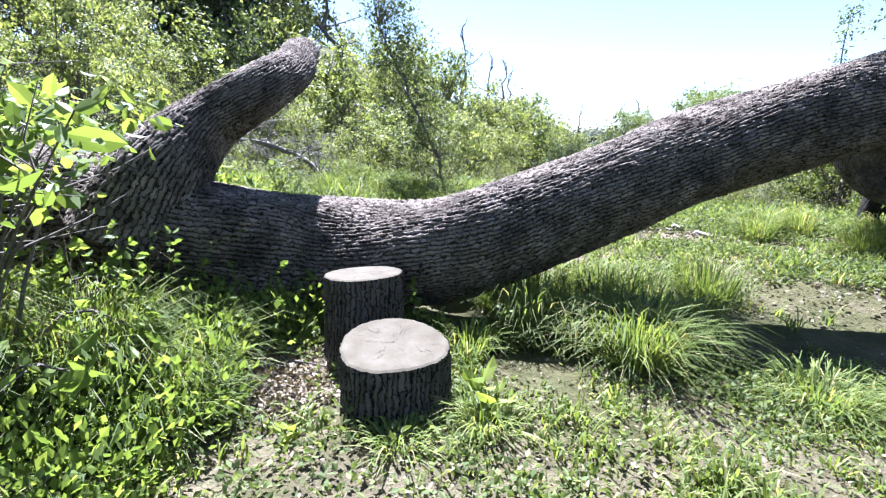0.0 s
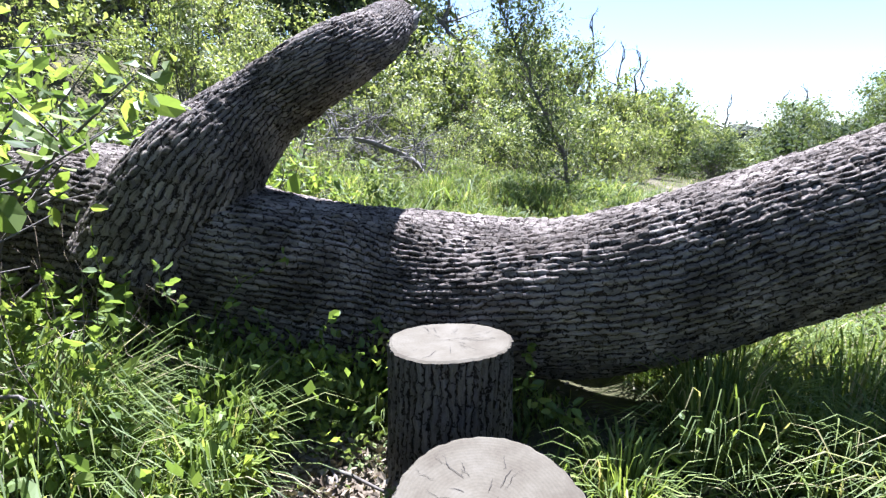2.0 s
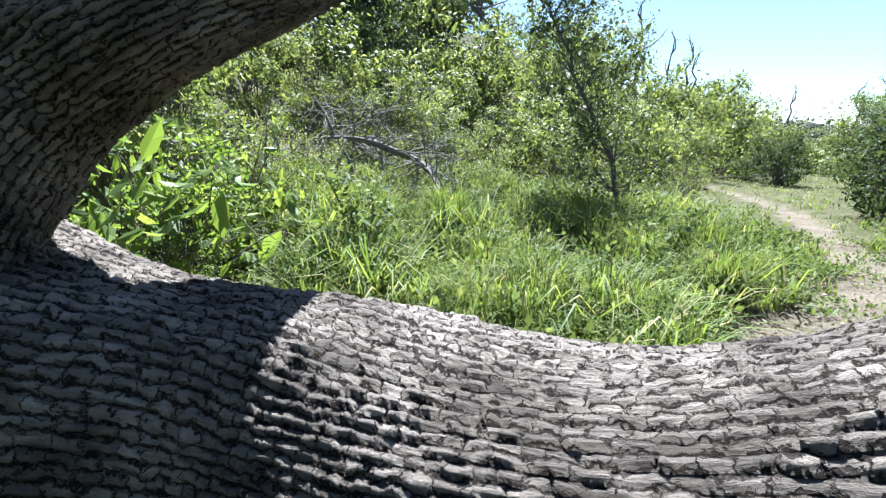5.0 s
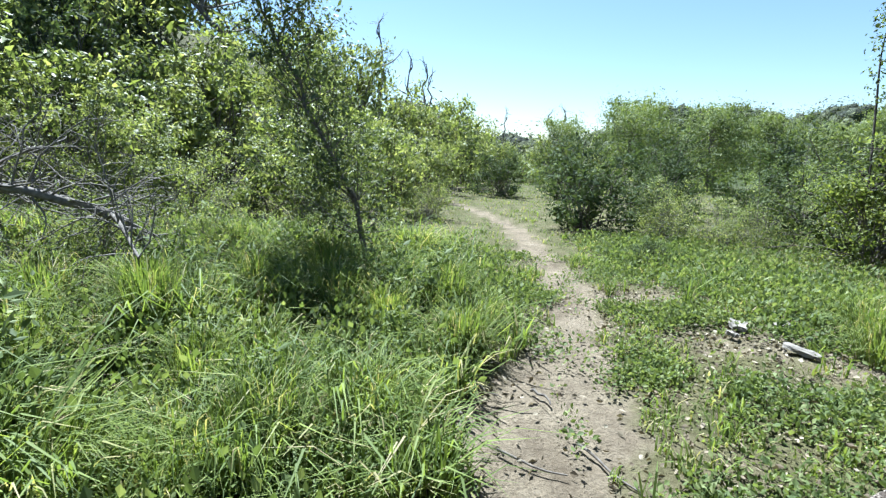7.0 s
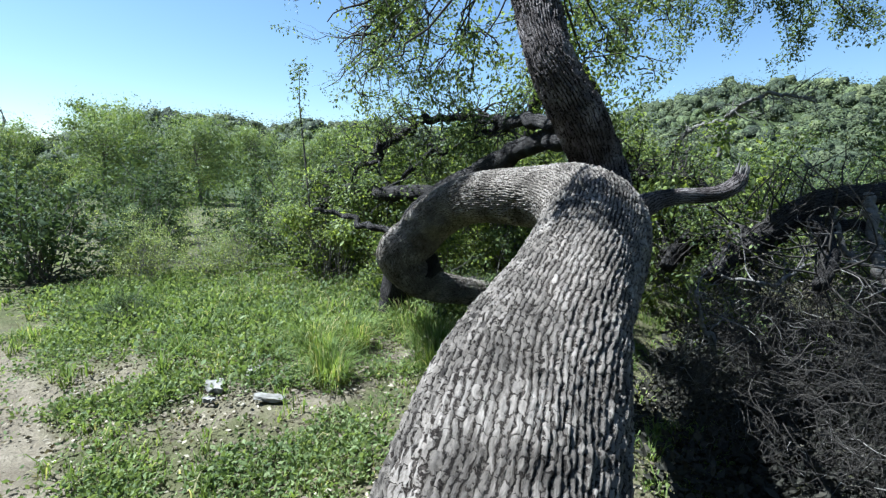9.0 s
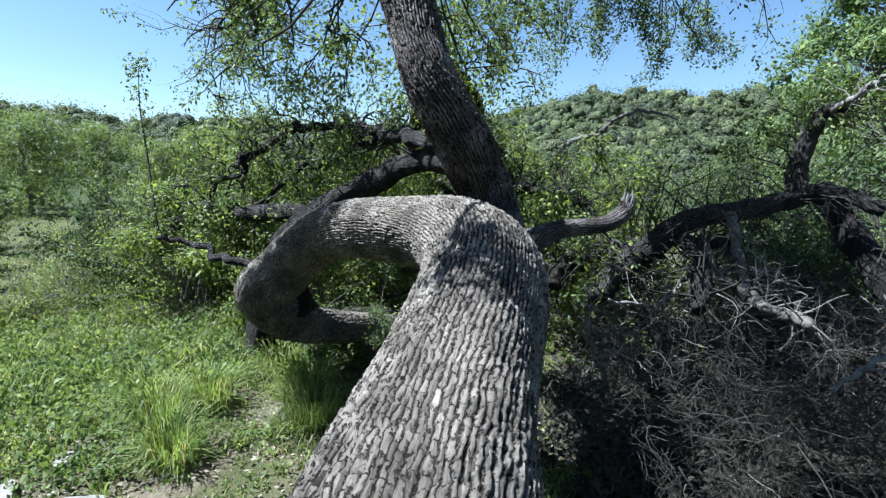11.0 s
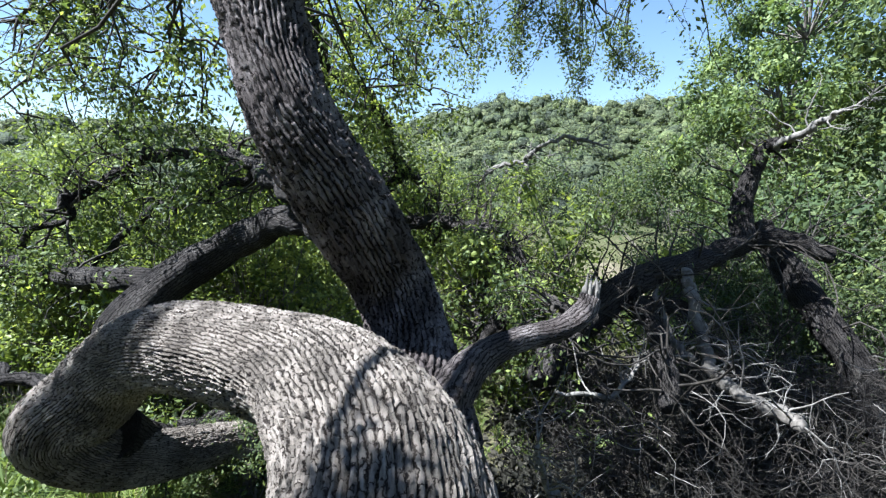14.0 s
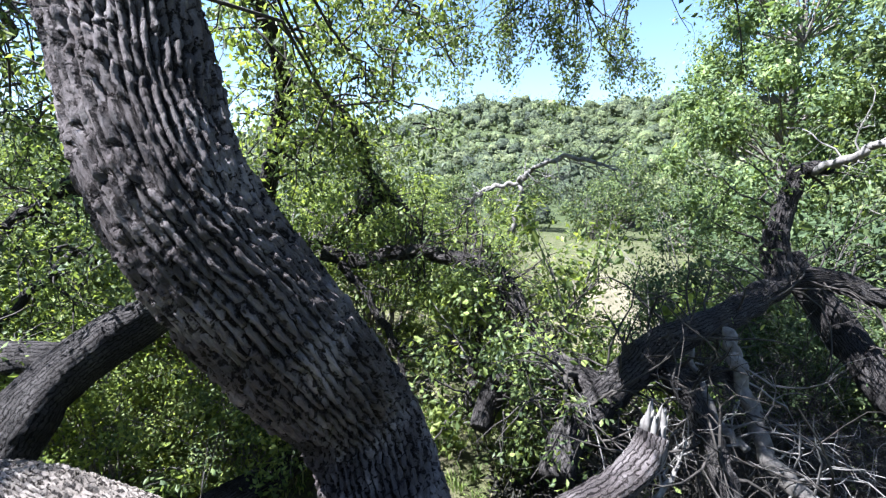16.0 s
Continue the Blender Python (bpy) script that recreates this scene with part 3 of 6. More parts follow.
BRANCHES = [
    [(4.2, 2.2, 1.86, 0.13), (4.52, 2.1, 1.97, 0.085), (4.72, 1.95, 2.03, 0.062), (4.95, 1.7, 2.06, 0.058), (5.05, 1.58, 2.13, 0.062), (5.085, 1.547, 2.2, 0.056)],
    [(6.1, 4.95, 1.85, 0.12), (6.0, 5.6, 1.86, 0.11), (6.2, 6.5, 1.82, 0.1), (6.45, 7.4, 1.82, 0.09), (6.5, 7.8, 1.6, 0.075), (6.4, 8.2, 1.35, 0.06), (6.55, 8.8, 1.2, 0.05), (6.6, 9.4, 0.8, 0.03)],
    [(4.85, 2.8, 2.5, 0.1), (5.6, 3.5, 2.5, 0.11), (6.15, 4.15, 2.36, 0.13), (6.25, 4.7, 2.12, 0.16), (5.98, 5.08, 1.8, 0.18), (5.75, 5.2, 1.55, 0.19), (5.5, 5.3, 1.1, 0.2), (5.4, 5.4, 0.3, 0.2)],
    [(6.34, 1.78, 1.16, 0.12), (6.61, 1.67, 1.34, 0.13), (6.75, 1.47, 1.52, 0.13), (6.87, 1.25, 1.74, 0.13), (6.96, 1.04, 1.91, 0.13), (7.07, 0.77, 2.01, 0.11), (7.39, 0.38, 2.07, 0.1), (7.67, 0.10, 2.13, 0.1), (8.00, -0.23, 2.19, 0.1), (8.01, -0.53, 2.27, 0.09), (7.93, -1.01, 2.12, 0.08)],
    [(8.00, -0.23, 2.19, 0.11), (8.20, -0.24, 2.55, 0.11), (8.29, -0.34, 2.91, 0.09), (8.29, -0.43, 3.19, 0.07), (8.12, -0.58, 3.23, 0.045)],
    [(9.37, 4.73, 2.12, 0.1), (9.46, 4.21, 2.04, 0.1), (9.47, 3.55, 2.16, 0.1), (9.17, 3.00, 2.15, 0.095), (8.72, 2.44, 2.11, 0.1), (8.39, 2.17, 1.91, 0.11), (8.01, 2.01, 1.66, 0.1), (7.65, 1.77, 1.55, 0.09), (7.16, 1.46, 1.49, 0.08)],
    [(10.03, 5.48, 2.13, 0.15), (10.21, 5.10, 2.18, 0.15), (10.39, 4.76, 2.43, 0.15), (10.42, 4.44, 2.78, 0.15), (10.50, 4.22, 2.93, 0.14)],
    [(7.09, 2.36, 1.05, 0.08), (7.33, 2.24, 1.30, 0.12), (7.42, 1.90, 1.51, 0.14), (7.28, 1.58, 1.49, 0.13), (6.98, 1.38, 1.49, 0.11), (6.90, 1.22, 1.63, 0.08)],
    [(6.90, 1.26, 1.75, 0.07), (6.89, 0.99, 1.75, 0.065), (6.86, 0.77, 1.73, 0.055), (6.89, 0.51, 1.76, 0.04)],
    [(8.9, -0.7, 2.3, 0.14), (8.1, -1.1, 1.4, 0.16), (7.4, -1.6, 0.3, 0.17)],
    [(5.0, 3.0, 2.65, 0.08), (5.7, 3.75, 2.75, 0.07), (6.79, 4.64, 2.86, 0.065), (7.5, 5.7, 3.08, 0.06), (7.3, 6.3, 2.98, 0.055), (6.97, 6.53, 2.76, 0.05), (6.52, 6.68, 2.42, 0.04), (6.3, 7.1, 2.0, 0.025)],
    [(4.85, 4.45, 1.15, 0.16), (5.3, 4.5, 0.8, 0.15), (6.2, 4.3, 0.65, 0.13), (7.4, 4.0, 0.5, 0.1)],
    [(4.7, 4.4, 1.45, 0.05), (4.75, 5.1, 1.5, 0.04), (4.9, 5.8, 1.62, 0.03), (4.8, 6.2, 1.65, 0.02)],
    [(4.6, 3.4, 4.8, 0.12), (6.5, 3.0, 5.7, 0.1), (9.0, 2.2, 6.1, 0.08), (11.2, 1.2, 5.7, 0.04)],
    [(4.55, 3.3, 4.3, 0.1), (5.8, 5.5, 4.9, 0.08), (7.6, 7.6, 4.9, 0.05), (8.8, 8.8, 4.4, 0.03)],
    # out of view; added so that its leaves dapple the trunk with shade
    [(4.5, 3.3, 4.3, 0.1), (3.7, 3.4, 4.9, 0.06), (2.8, 3.2, 5.3, 0.04), (1.9, 3.2, 5.4, 0.02)],
    [(4.6, 3.3, 4.4, 0.08), (5.6, 2.6, 5.0, 0.06), (6.6, 1.6, 5.2, 0.04), (7.4, 0.9, 4.9, 0.025)],
    [(8.81, 2.61, 2.12, 0.03), (8.45, 2.49, 1.82, 0.03), (8.04, 2.48, 1.51, 0.028), (7.73, 2.52, 1.27, 0.025), (7.34, 2.46, 1.12, 0.02)],
    [(8.49, 5.05, 2.69, 0.1), (8.47, 4.92, 3.15, 0.1), (8.32, 4.73, 3.63, 0.095), (8.17, 4.56, 4.05, 0.09), (7.92, 4.53, 4.46, 0.07), (7.69, 4.56, 4.74, 0.06), (7.45, 4.56, 5.03, 0.04)],
    [(10.50, 4.22, 2.93, 0.1), (10.33, 4.42, 3.25, 0.09), (9.92, 4.34, 3.63, 0.085), (9.33, 4.39, 3.94, 0.08), (8.91, 4.53, 4.13, 0.08), (8.63, 4.65, 4.15, 0.08), (8.22, 4.60, 4.04, 0.08)],
    [(10.50, 4.22, 2.93, 0.09), (10.38, 3.88, 2.73, 0.07), (10.22, 3.58, 2.39, 0.06), (10.10, 3.47, 2.11, 0.04)],
    [(9.25, 4.45, 1.98, 0.06), (9.21, 4.13, 1.73, 0.055), (8.99, 3.76, 1.29, 0.05), (8.76, 3.52, 1.05, 0.04), (8.45, 3.27, 0.71, 0.02)],
    [(10.30, 4.48, 3.41, 0.04), (10.04, 4.55, 3.72, 0.04), (9.73, 4.80, 3.73, 0.035), (9.41, 5.02, 3.60, 0.03), (9.15, 5.13, 3.37, 0.02)],
    [(6.79, 4.64, 2.86, 0.05), (6.9, 5.3, 2.6, 0.045), (6.7, 5.9, 2.35, 0.04), (6.75, 6.4, 2.0, 0.03), (6.6, 6.8, 1.6, 0.015)],
    [(6.84, 0.99, 1.77, 0.075), (6.62, 0.88, 1.61, 0.075), (6.33, 0.85, 1.50, 0.07), (6.03, 0.87, 1.40, 0.065), (5.83, 0.91, 1.28, 0.06)],
]
DEADB = [
    [(9.59, 2.22, 2.44, 0.05), (9.53, 2.11, 3.03, 0.05), (9.43, 2.03, 3.18, 0.045), (9.27, 1.74, 3.36, 0.04), (9.14, 1.36, 3.35, 0.035), (9.05, 1.05, 3.22, 0.015)],
    [(9.53, 2.11, 3.08, 0.04), (9.61, 2.49, 3.01, 0.045), (9.64, 2.72, 2.86, 0.04), (9.65, 2.89, 2.61, 0.03)],
    [(8.22, -0.50, 3.19, 0.06), (7.94, -0.59, 3.30, 0.055), (7.72, -0.65, 3.38, 0.05), (7.49, -0.72, 3.47, 0.02)],
    [(6.98, 0.61, 2.03, 0.06), (6.87, 0.56, 1.90, 0.07), (6.68, 0.50, 1.59, 0.075), (6.44, 0.46, 1.37, 0.075), (6.24, 0.37, 1.30, 0.075), (5.99, 0.21, 1.27, 0.07), (5.80, 0.11, 1.27, 0.06)],
    [(7.05, 0.85, 2.00, 0.03), (6.86, 0.80, 1.79, 0.03), (6.61, 0.72, 1.50, 0.045), (6.47, 0.60, 1.42, 0.04)],
    [(5.6, 1.6, 0.5, 0.035), (5.35, 1.7, 0.9, 0.03), (5.24, 1.79, 1.22, 0.015)],
    [(4.81, 0.25, 1.10, 0.022), (4.88, 0.07, 1.28, 0.026), (4.91, -0.08, 1.39, 0.026), (4.96, -0.15, 1.47, 0.026), (5.04, -0.15, 1.53, 0.02)],
    [(6.00, 1.67, 1.24, 0.02), (6.14, 1.24, 1.20, 0.03), (6.29, 1.09, 1.32, 0.02), (6.44, 1.01, 1.43, 0.012)],
]


def crook(rows, seed):
    """The same branch with the small elbows of old oak wood; thin wood bends more."""
    rs = np.random.RandomState(seed)
    c = spline(rows, len(rows) * 4)
    L = np.linalg.norm(np.diff(c[:, :3], axis=0), axis=1).mean()
    kink = rs.normal(0, 1, (len(c), 3)) * (0.24 * L * np.clip((0.05 / c[:, 3]) ** 1.5, 0.06, 1.0))[:, None]
    kink[0] = kink[-1] = 0
    c[:, :3] += kink
    c[:, 3] *= rs.uniform(0.92, 1.08, len(c))
    return [tuple(p) for p in c]


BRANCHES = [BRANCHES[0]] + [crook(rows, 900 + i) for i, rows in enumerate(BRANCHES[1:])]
# branches wear the shade-darkened barks, not the trunk's sunlit tone
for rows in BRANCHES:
    part("branch", limb_mesh("branch", rows, 0.015, 31, M_STEM_SHADED if rows is BRANCHES[0] else M_BRANCH_SHADED, lw=0.024, depth=0.008, lump=0.03), oak)
DEADB = [[(x, y, z, r * 0.65) for x, y, z, r in rows] for rows in DEADB]
# branches 3 and 4 take darker bark in place of the shade on them
for i, rows in enumerate(DEADB):
    part("dead_branch", limb_mesh("dead_branch", crook(rows, 950 + i), 0.015, 33, M_TWIG if i in (3, 4) else M_DEAD, lw=0.02, depth=0.004, lump=0.02), oak, "bare bleached grey branch")


def torn_end(tip, way, r, seed, length=0.1):
    """The splintered pale wood at a snapped end."""
    rs = np.random.RandomState(seed)
    way = np.array(way, float)
    way /= np.linalg.norm(way)
    a = np.cross(way, [0, 0, 1.0])
    a /= np.linalg.norm(a)
    b = np.cross(way, a)
    for _ in range(18):
        j = Joined()
        u, q = rs.uniform(0, 6.283), r * math.sqrt(rs.uniform(0, 0.9))
        p = np.array(tip) + (a * math.cos(u) + b * math.sin(u)) * q
        n = rs.uniform(0.25, 1.0) * length
        j.tube([p - way * 0.08, p + way * n * 0.5, p + way * n + rs.normal(0, 0.008, 3)], [r * 0.28, r * 0.24, r * 0.04], 5)
        part("splinter", j.mesh("splinter", M_DEAD), oak)


torn_end((5.085, 1.547, 2.2), (0.1, -0.1, 0.9), 0.045, 3, 0.12)
torn_end((-1.39, 2.27, 2.07), (-0.05, 0.6, 0.3), 0.08, 4, 0.14)


def crooked(rs, p0, d, length, r0, n=6, bend=0.35, droop=0.0):
    """A crooked twig as points and radii."""
    p, d = [np.array(p0, float)], np.array(d, float)
    for i in range(n):
        d = d / (np.linalg.norm(d) + 1e-9) + rs.normal(0, bend, 3) + np.array([0, 0, -droop])
        d /= np.linalg.norm(d) + 1e-9
        p.append(p[-1] + d * length / n)
    return np.array(p), np.linspace(r0, r0 * 0.25, n + 1)


def twigs_on(rows, rs, j, spots, every=0.16, length=0.8, r0=0.014, start=0.25, droop=0.06, sub=3, leafy=1.0):
    """Side twigs along a branch, and the places where their leaves sit."""
    c = spline(rows, 160)
    L = np.linalg.norm(np.diff(c[:, :3], axis=0), axis=1).sum()
    for s in np.arange(start, 1.0, every / L):
        k = min(158, int(s * 159))
        t = c[k + 1, :3] - c[k, :3]
        t /= np.linalg.norm(t) + 1e-9
        o = rs.normal(size=3)
        o -= t * (o @ t)
        o = o / (np.linalg.norm(o) + 1e-9) + 0.5 * t + np.array([0, 0, 0.25])
        ln = length * rs.uniform(0.5, 1.3)
        p, r = crooked(rs, c[k, :3], o, ln, min(r0, c[k, 3] * 0.6), 6, 0.32, droop)
        j.tube(p, r, 4)
        for _ in range(sub):
            i = rs.randint(2, 6)
            p2, r2 = crooked(rs, p[i], rs.normal(size=3) + (p[i] - p[i - 1]) * 8, ln * 0.5, r[i] * 0.7, 4, 0.4, droop)
            j.tube(p2, r2, 3)
            if rs.uniform() < leafy:
                spots.extend(p2[-2:])
        if rs.uniform() < leafy:
            spots.extend(p[-2:])


def leaves_at(name, spots, per, spread, size, mat, rs, shape=2, width=0.5):
    s = np.array(spots)
    pos = (s[:, None] + rs.normal(0, spread, (len(s), per, 3))).reshape(-1, 3)
    out = (pos - np.repeat(s, per, 0)) / spread
    face = (pos - np.repeat(s, per, 0)) / spread * 0.5 + [0, 0, 0.45]
    return leaves_mesh(name, pos, 0.6 * rs.normal(size=pos.shape) + out + [0, 0, -0.15], size * rs.uniform(0.6, 1.3, len(pos)), mat, rs, width, shape, face)


rs = np.random.RandomState(71)
tw, spots = Joined(), []
for i, lng, ev in ((1, 0.7, 0.12), (4, 0.7, 0.1), (5, 0.8, 0.12), (6, 0.9, 0.1), (10, 0.8, 0.09), (13, 1.5, 0.13), (14, 1.4, 0.1), (15, 0.9, 0.2), (16, 1.2, 0.14), (17, 0.8, 0.1), (11, 0.6, 0.12)):
    twigs_on(BRANCHES[i], rs, tw, spots, ev, lng, 0.016, 0.72 if i == 15 else 0.35 if i in (13, 14, 16) else 0.2, 0.07 if i in (13, 14, 16) else 0.03,
             leafy=0.4 if i in (5, 6, 10, 17) else 0.6 if i == 14 else 0.85)
for i in (18, 19, 20, 21, 22, 23):
    twigs_on(BRANCHES[i], rs, tw, spots, 0.15, 0.55, 0.01, 0.2, 0.16, 3, 0.12)
twigs_on([(4.48, 3.08, 3.55, 0.18), (4.53, 3.25, 4.15, 0.17), (4.7, 3.5, 5.0, 0.15), (4.6, 3.9, 6.2, 0.1)], rs, tw, spots, 0.13, 1.1, 0.018, 0.5, 0.05, 3, 0.35)
# sprays that hang down into the open sky
for hx, hy, hz, top in ((11.35, 1.43, 4.35, 5.9), (11.4, 0.67, 4.5, 5.9), (10.9, 2.4, 5.0, 6.0), (10.4, 3.2, 4.6, 6.0), (9.8, 3.9, 4.5, 5.8), (9.0, 4.2, 4.9, 5.8), (6.4, 6.4, 4.3, 5.0), (10.8, 1.8, 5.0, 6.0)):
    for _ in range(6):
        e = np.array([hx, hy, hz]) + rs.normal(0, 0.22, 3)
        m = np.array([hx + rs.normal(0, 0.2), hy + rs.normal(0, 0.2), (hz + top) / 2])
        p = spline([(hx - 0.5, hy, top), m, e], 9)
        tw.tube(p, np.linspace(0.012, 0.003, 9), 4)
        for q in p[3:]:
            spots.append(q)
            for _ in range(2):
                spots.extend(q + rs.normal(0, 0.07, (1, 3)))
# crown out of view overhead, added to shade the brush and the thicket
for i in range(215):
    mid, size = (np.array([8.7, 2.1, 6.3]), np.array([2.3, 1.7, 0.5])) if i < 150 else (np.array([6.1, 2.2, 5.9]), np.array([1.2, 1.5, 0.5]))
    c = mid + rand_dirs(1, rs)[0] * rs.uniform(0.25, 1.0) * size
    b0 = mid + np.array([rs.uniform(-0.8, 0.8) * size[0], 0.4, -0.25])
    p, r = crooked(rs, b0 + rs.normal(0, 0.2, 3), c - b0, np.linalg.norm(c - b0), 0.02, 6, 0.2)
    p += (c - p[-1]) * np.linspace(0, 1, 7)[:, None]
    tw.tube(p, r, 4)
    for q in p[3:]:
        spots.extend(q + rs.normal(0, 0.17, (4, 3)))
# an unseen bough over the trunk's far side, added to throw shadow bands
over = [(4.68, 3.5, 5.1), (4.0, 3.8, 5.5), (3.2, 4.0, 5.5), (2.35, 3.95, 5.3)]
tw.tube(spline(over, 14), np.linspace(0.05, 0.01, 14), 6)
for _ in range(5):
    c = np.array([2.5, 3.75, 5.2]) + rand_dirs(1, rs)[0] * rs.uniform(0.2, 1.0) * np.array([0.35, 0.3, 0.3])
    b0 = np.array([rs.uniform(2.3, 2.9), 4.0, 5.35])
    p, r = crooked(rs, b0, c - b0, np.linalg.norm(c - b0), 0.015, 6, 0.2)
    p += (c - p[-1]) * np.linspace(0, 1, 7)[:, None]
    tw.tube(p, r, 4)
    for q in p[3:]:
        spots.extend(q + rs.normal(0, 0.12, (4, 3)))
# a bough added out of view to shade the near side of the brush
p = spline([(4.65, 3.4, 5.0), (4.2, 2.8, 5.6), (3.9, 2.1, 5.6), (3.8, 1.4, 5.4)], 12)
tw.tube(p, np.linspace(0.05, 0.015, 12), 6)
for _ in range(70):
    c = np.array([3.85, 2.05, 5.35]) + rand_dirs(1, rs)[0] * rs.uniform(0.2, 1.0) * np.array([0.75, 0.95, 0.4])
    b0 = p[rs.randint(4, 12)]
    q, r = crooked(rs, b0, c - b0, np.linalg.norm(c - b0), 0.014, 6, 0.2)
    q += (c - q[-1]) * np.linspace(0, 1, 7)[:, None]
    tw.tube(q, r, 4)
    for k in q[3:]:
        spots.extend(k + rs.normal(0, 0.13, (4, 3)))
# leafy sprays round the stem's head
for q in ((5.98, 5.70, 3.95), (6.33, 5.72, 3.65), (6.08, 4.81, 3.94), (6.32, 4.82, 3.51), (6.76, 5.90, 3.45), (6.50, 7.00, 3.46), (7.24, 3.64, 4.20), (7.70, 3.51, 3.86), (8.12, 3.19, 3.80), (7.51, 3.88, 3.61), (8.09, 2.83, 4.33), (6.76, 3.77, 4.13), (7.33, 3.14, 4.45), (6.21, 6.25, 3.75), (6.17, 4.57, 3.79), (6.39, 4.01, 4.51), (6.45, 5.25, 3.72), (5.92, 5.43, 4.07), (7.86, 3.42, 4.23)):
    c = np.array(q)
    for _ in range(6):
        d = rs.normal(size=3) + np.array([0, 0, -0.25])
        p, r = crooked(rs, c + rs.normal(0, 0.1, 3), d, rs.uniform(0.35, 0.75), 0.011, 6, 0.3, 0.08)
        tw.tube(p, r, 4)
        for k in p[3:]:
            spots.extend(k + rs.normal(0, 0.05, (1, 3)))
    p = spline([np.array([4.6, 3.35, 4.5]) + rs.normal(0, 0.15, 3), (c + [4.6, 3.35, 4.9]) / 2 + rs.normal(0, 0.15, 3), c], 9)
    p[1:-1] += rs.normal(0, 0.09, (7, 3))
    tw.tube(p, np.linspace(0.016, 0.008, 9), 5)
# a bough high over the bent limb, unseen, added for its shade
p = spline([(4.6, 3.9, 6.2), (4.0, 5.4, 7.0), (3.0, 7.1, 7.2)], 12)
tw.tube(p, np.linspace(0.06, 0.02, 12), 6)
for _ in range(34):
    c = np.array([3.0, 7.1, 7.1]) + rand_dirs(1, rs)[0] * rs.uniform(0.2, 1.0) * np.array([0.7, 0.9, 0.4])
    q, r = crooked(rs, p[rs.randint(7, 12)], c - p[9], 0.9, 0.012, 6, 0.25)
    q += (c - q[-1]) * np.linspace(0, 1, 7)[:, None]
    tw.tube(q, r, 4)
    for k in q[3:]:
        spots.extend(k + rs.normal(0, 0.1, (3, 3)))
# crooked dark boughs behind the stem
for i, n, lng in ((5, 6, 0.9), (6, 8, 1.1), (10, 9, 0.9), (17, 3, 0.8), (23, 7, 0.8), (22, 4, 0.6), (20, 3, 0.5), (1, 7, 1.0), (14, 5, 1.2), (7, 5, 1.0)):
    c = spline(BRANCHES[i], 60)
    for _ in range(n):
        k = rs.randint(12, 56)
        d = rs.normal(size=3) * [1, 1, 0.8] + [0.3, 0, 0.15]
        p, r = crooked(rs, c[k, :3], d, lng * rs.uniform(0.6, 1.3), min(0.03, c[k, 3] * 0.45), 9, 0.34, 0.05)
        tw.tube(p, r, 6)
        for _ in range(8):
            m = rs.randint(2, 9)
            p2, r2 = crooked(rs, p[m], rs.normal(size=3), rs.uniform(0.3, 0.9), r[m] * 0.6, 6, 0.34, 0.06)
            tw.tube(p2, r2, 4)
            if rs.uniform() < 0.22:
                for q in p2[3:]:
                    spots.extend(q + rs.normal(0, 0.07, (2, 3)))
p = spline([(5.95, 7.7, 1.5), (6.1, 8.0, 2.5), (6.15, 8.15, 3.2), (6.22, 8.22, 3.78)], 14)
tw.tube(p, np.linspace(0.02, 0.005, 14), 5)
for q in p[5:]:
    spots.extend(q + rs.normal(0, 0.05, (2, 3)))
spots.extend(p[-1] + rs.normal(0, 0.07, (9, 3)))
live = []
for i, ev, lng, lf in ((18, 0.16, 1.0, 0.8), (19, 0.14, 1.1, 0.8), (6, 0.2, 1.0, 0.75), (20, 0.15, 0.8, 0.7), (22, 0.16, 0.9, 0.75), (5, 0.22, 0.9, 0.45)):
    twigs_on(BRANCHES[i], rs, tw, live, ev, lng, 0.014, 0.05, 0.05, 4, lf)
part("foliage", leaves_at("foliage", live, 14, 0.1, 0.085, M_LEAF_LIVE, rs, 1), oak, "fresh green oak leaves in the sun")
# the crown's twigs take the shade-darkened brush colour too
part("twig_mass", tw.mesh("twig_mass", M_BRUSH_SHADED), oak)
part("foliage", leaves_at("foliage", spots, 15, 0.055, 0.06, M_LEAF_CROWN, rs, 1), oak, "small dark green oak leaves")

# the dead brush of the broken crown
rs = np.random.RandomState(73)
tw, pale, none = Joined(), Joined(), []
for i in (3, 7, 8, 9, 24):
    twigs_on(BRANCHES[i], rs, tw, none, 0.07, 0.9, 0.012, 0.05, 0.12, 3)
for i in range(len(DEADB)):
    twigs_on(DEADB[i], rs, pale, none, 0.08, 0.6, 0.009, 0.2, 0.05, 3)
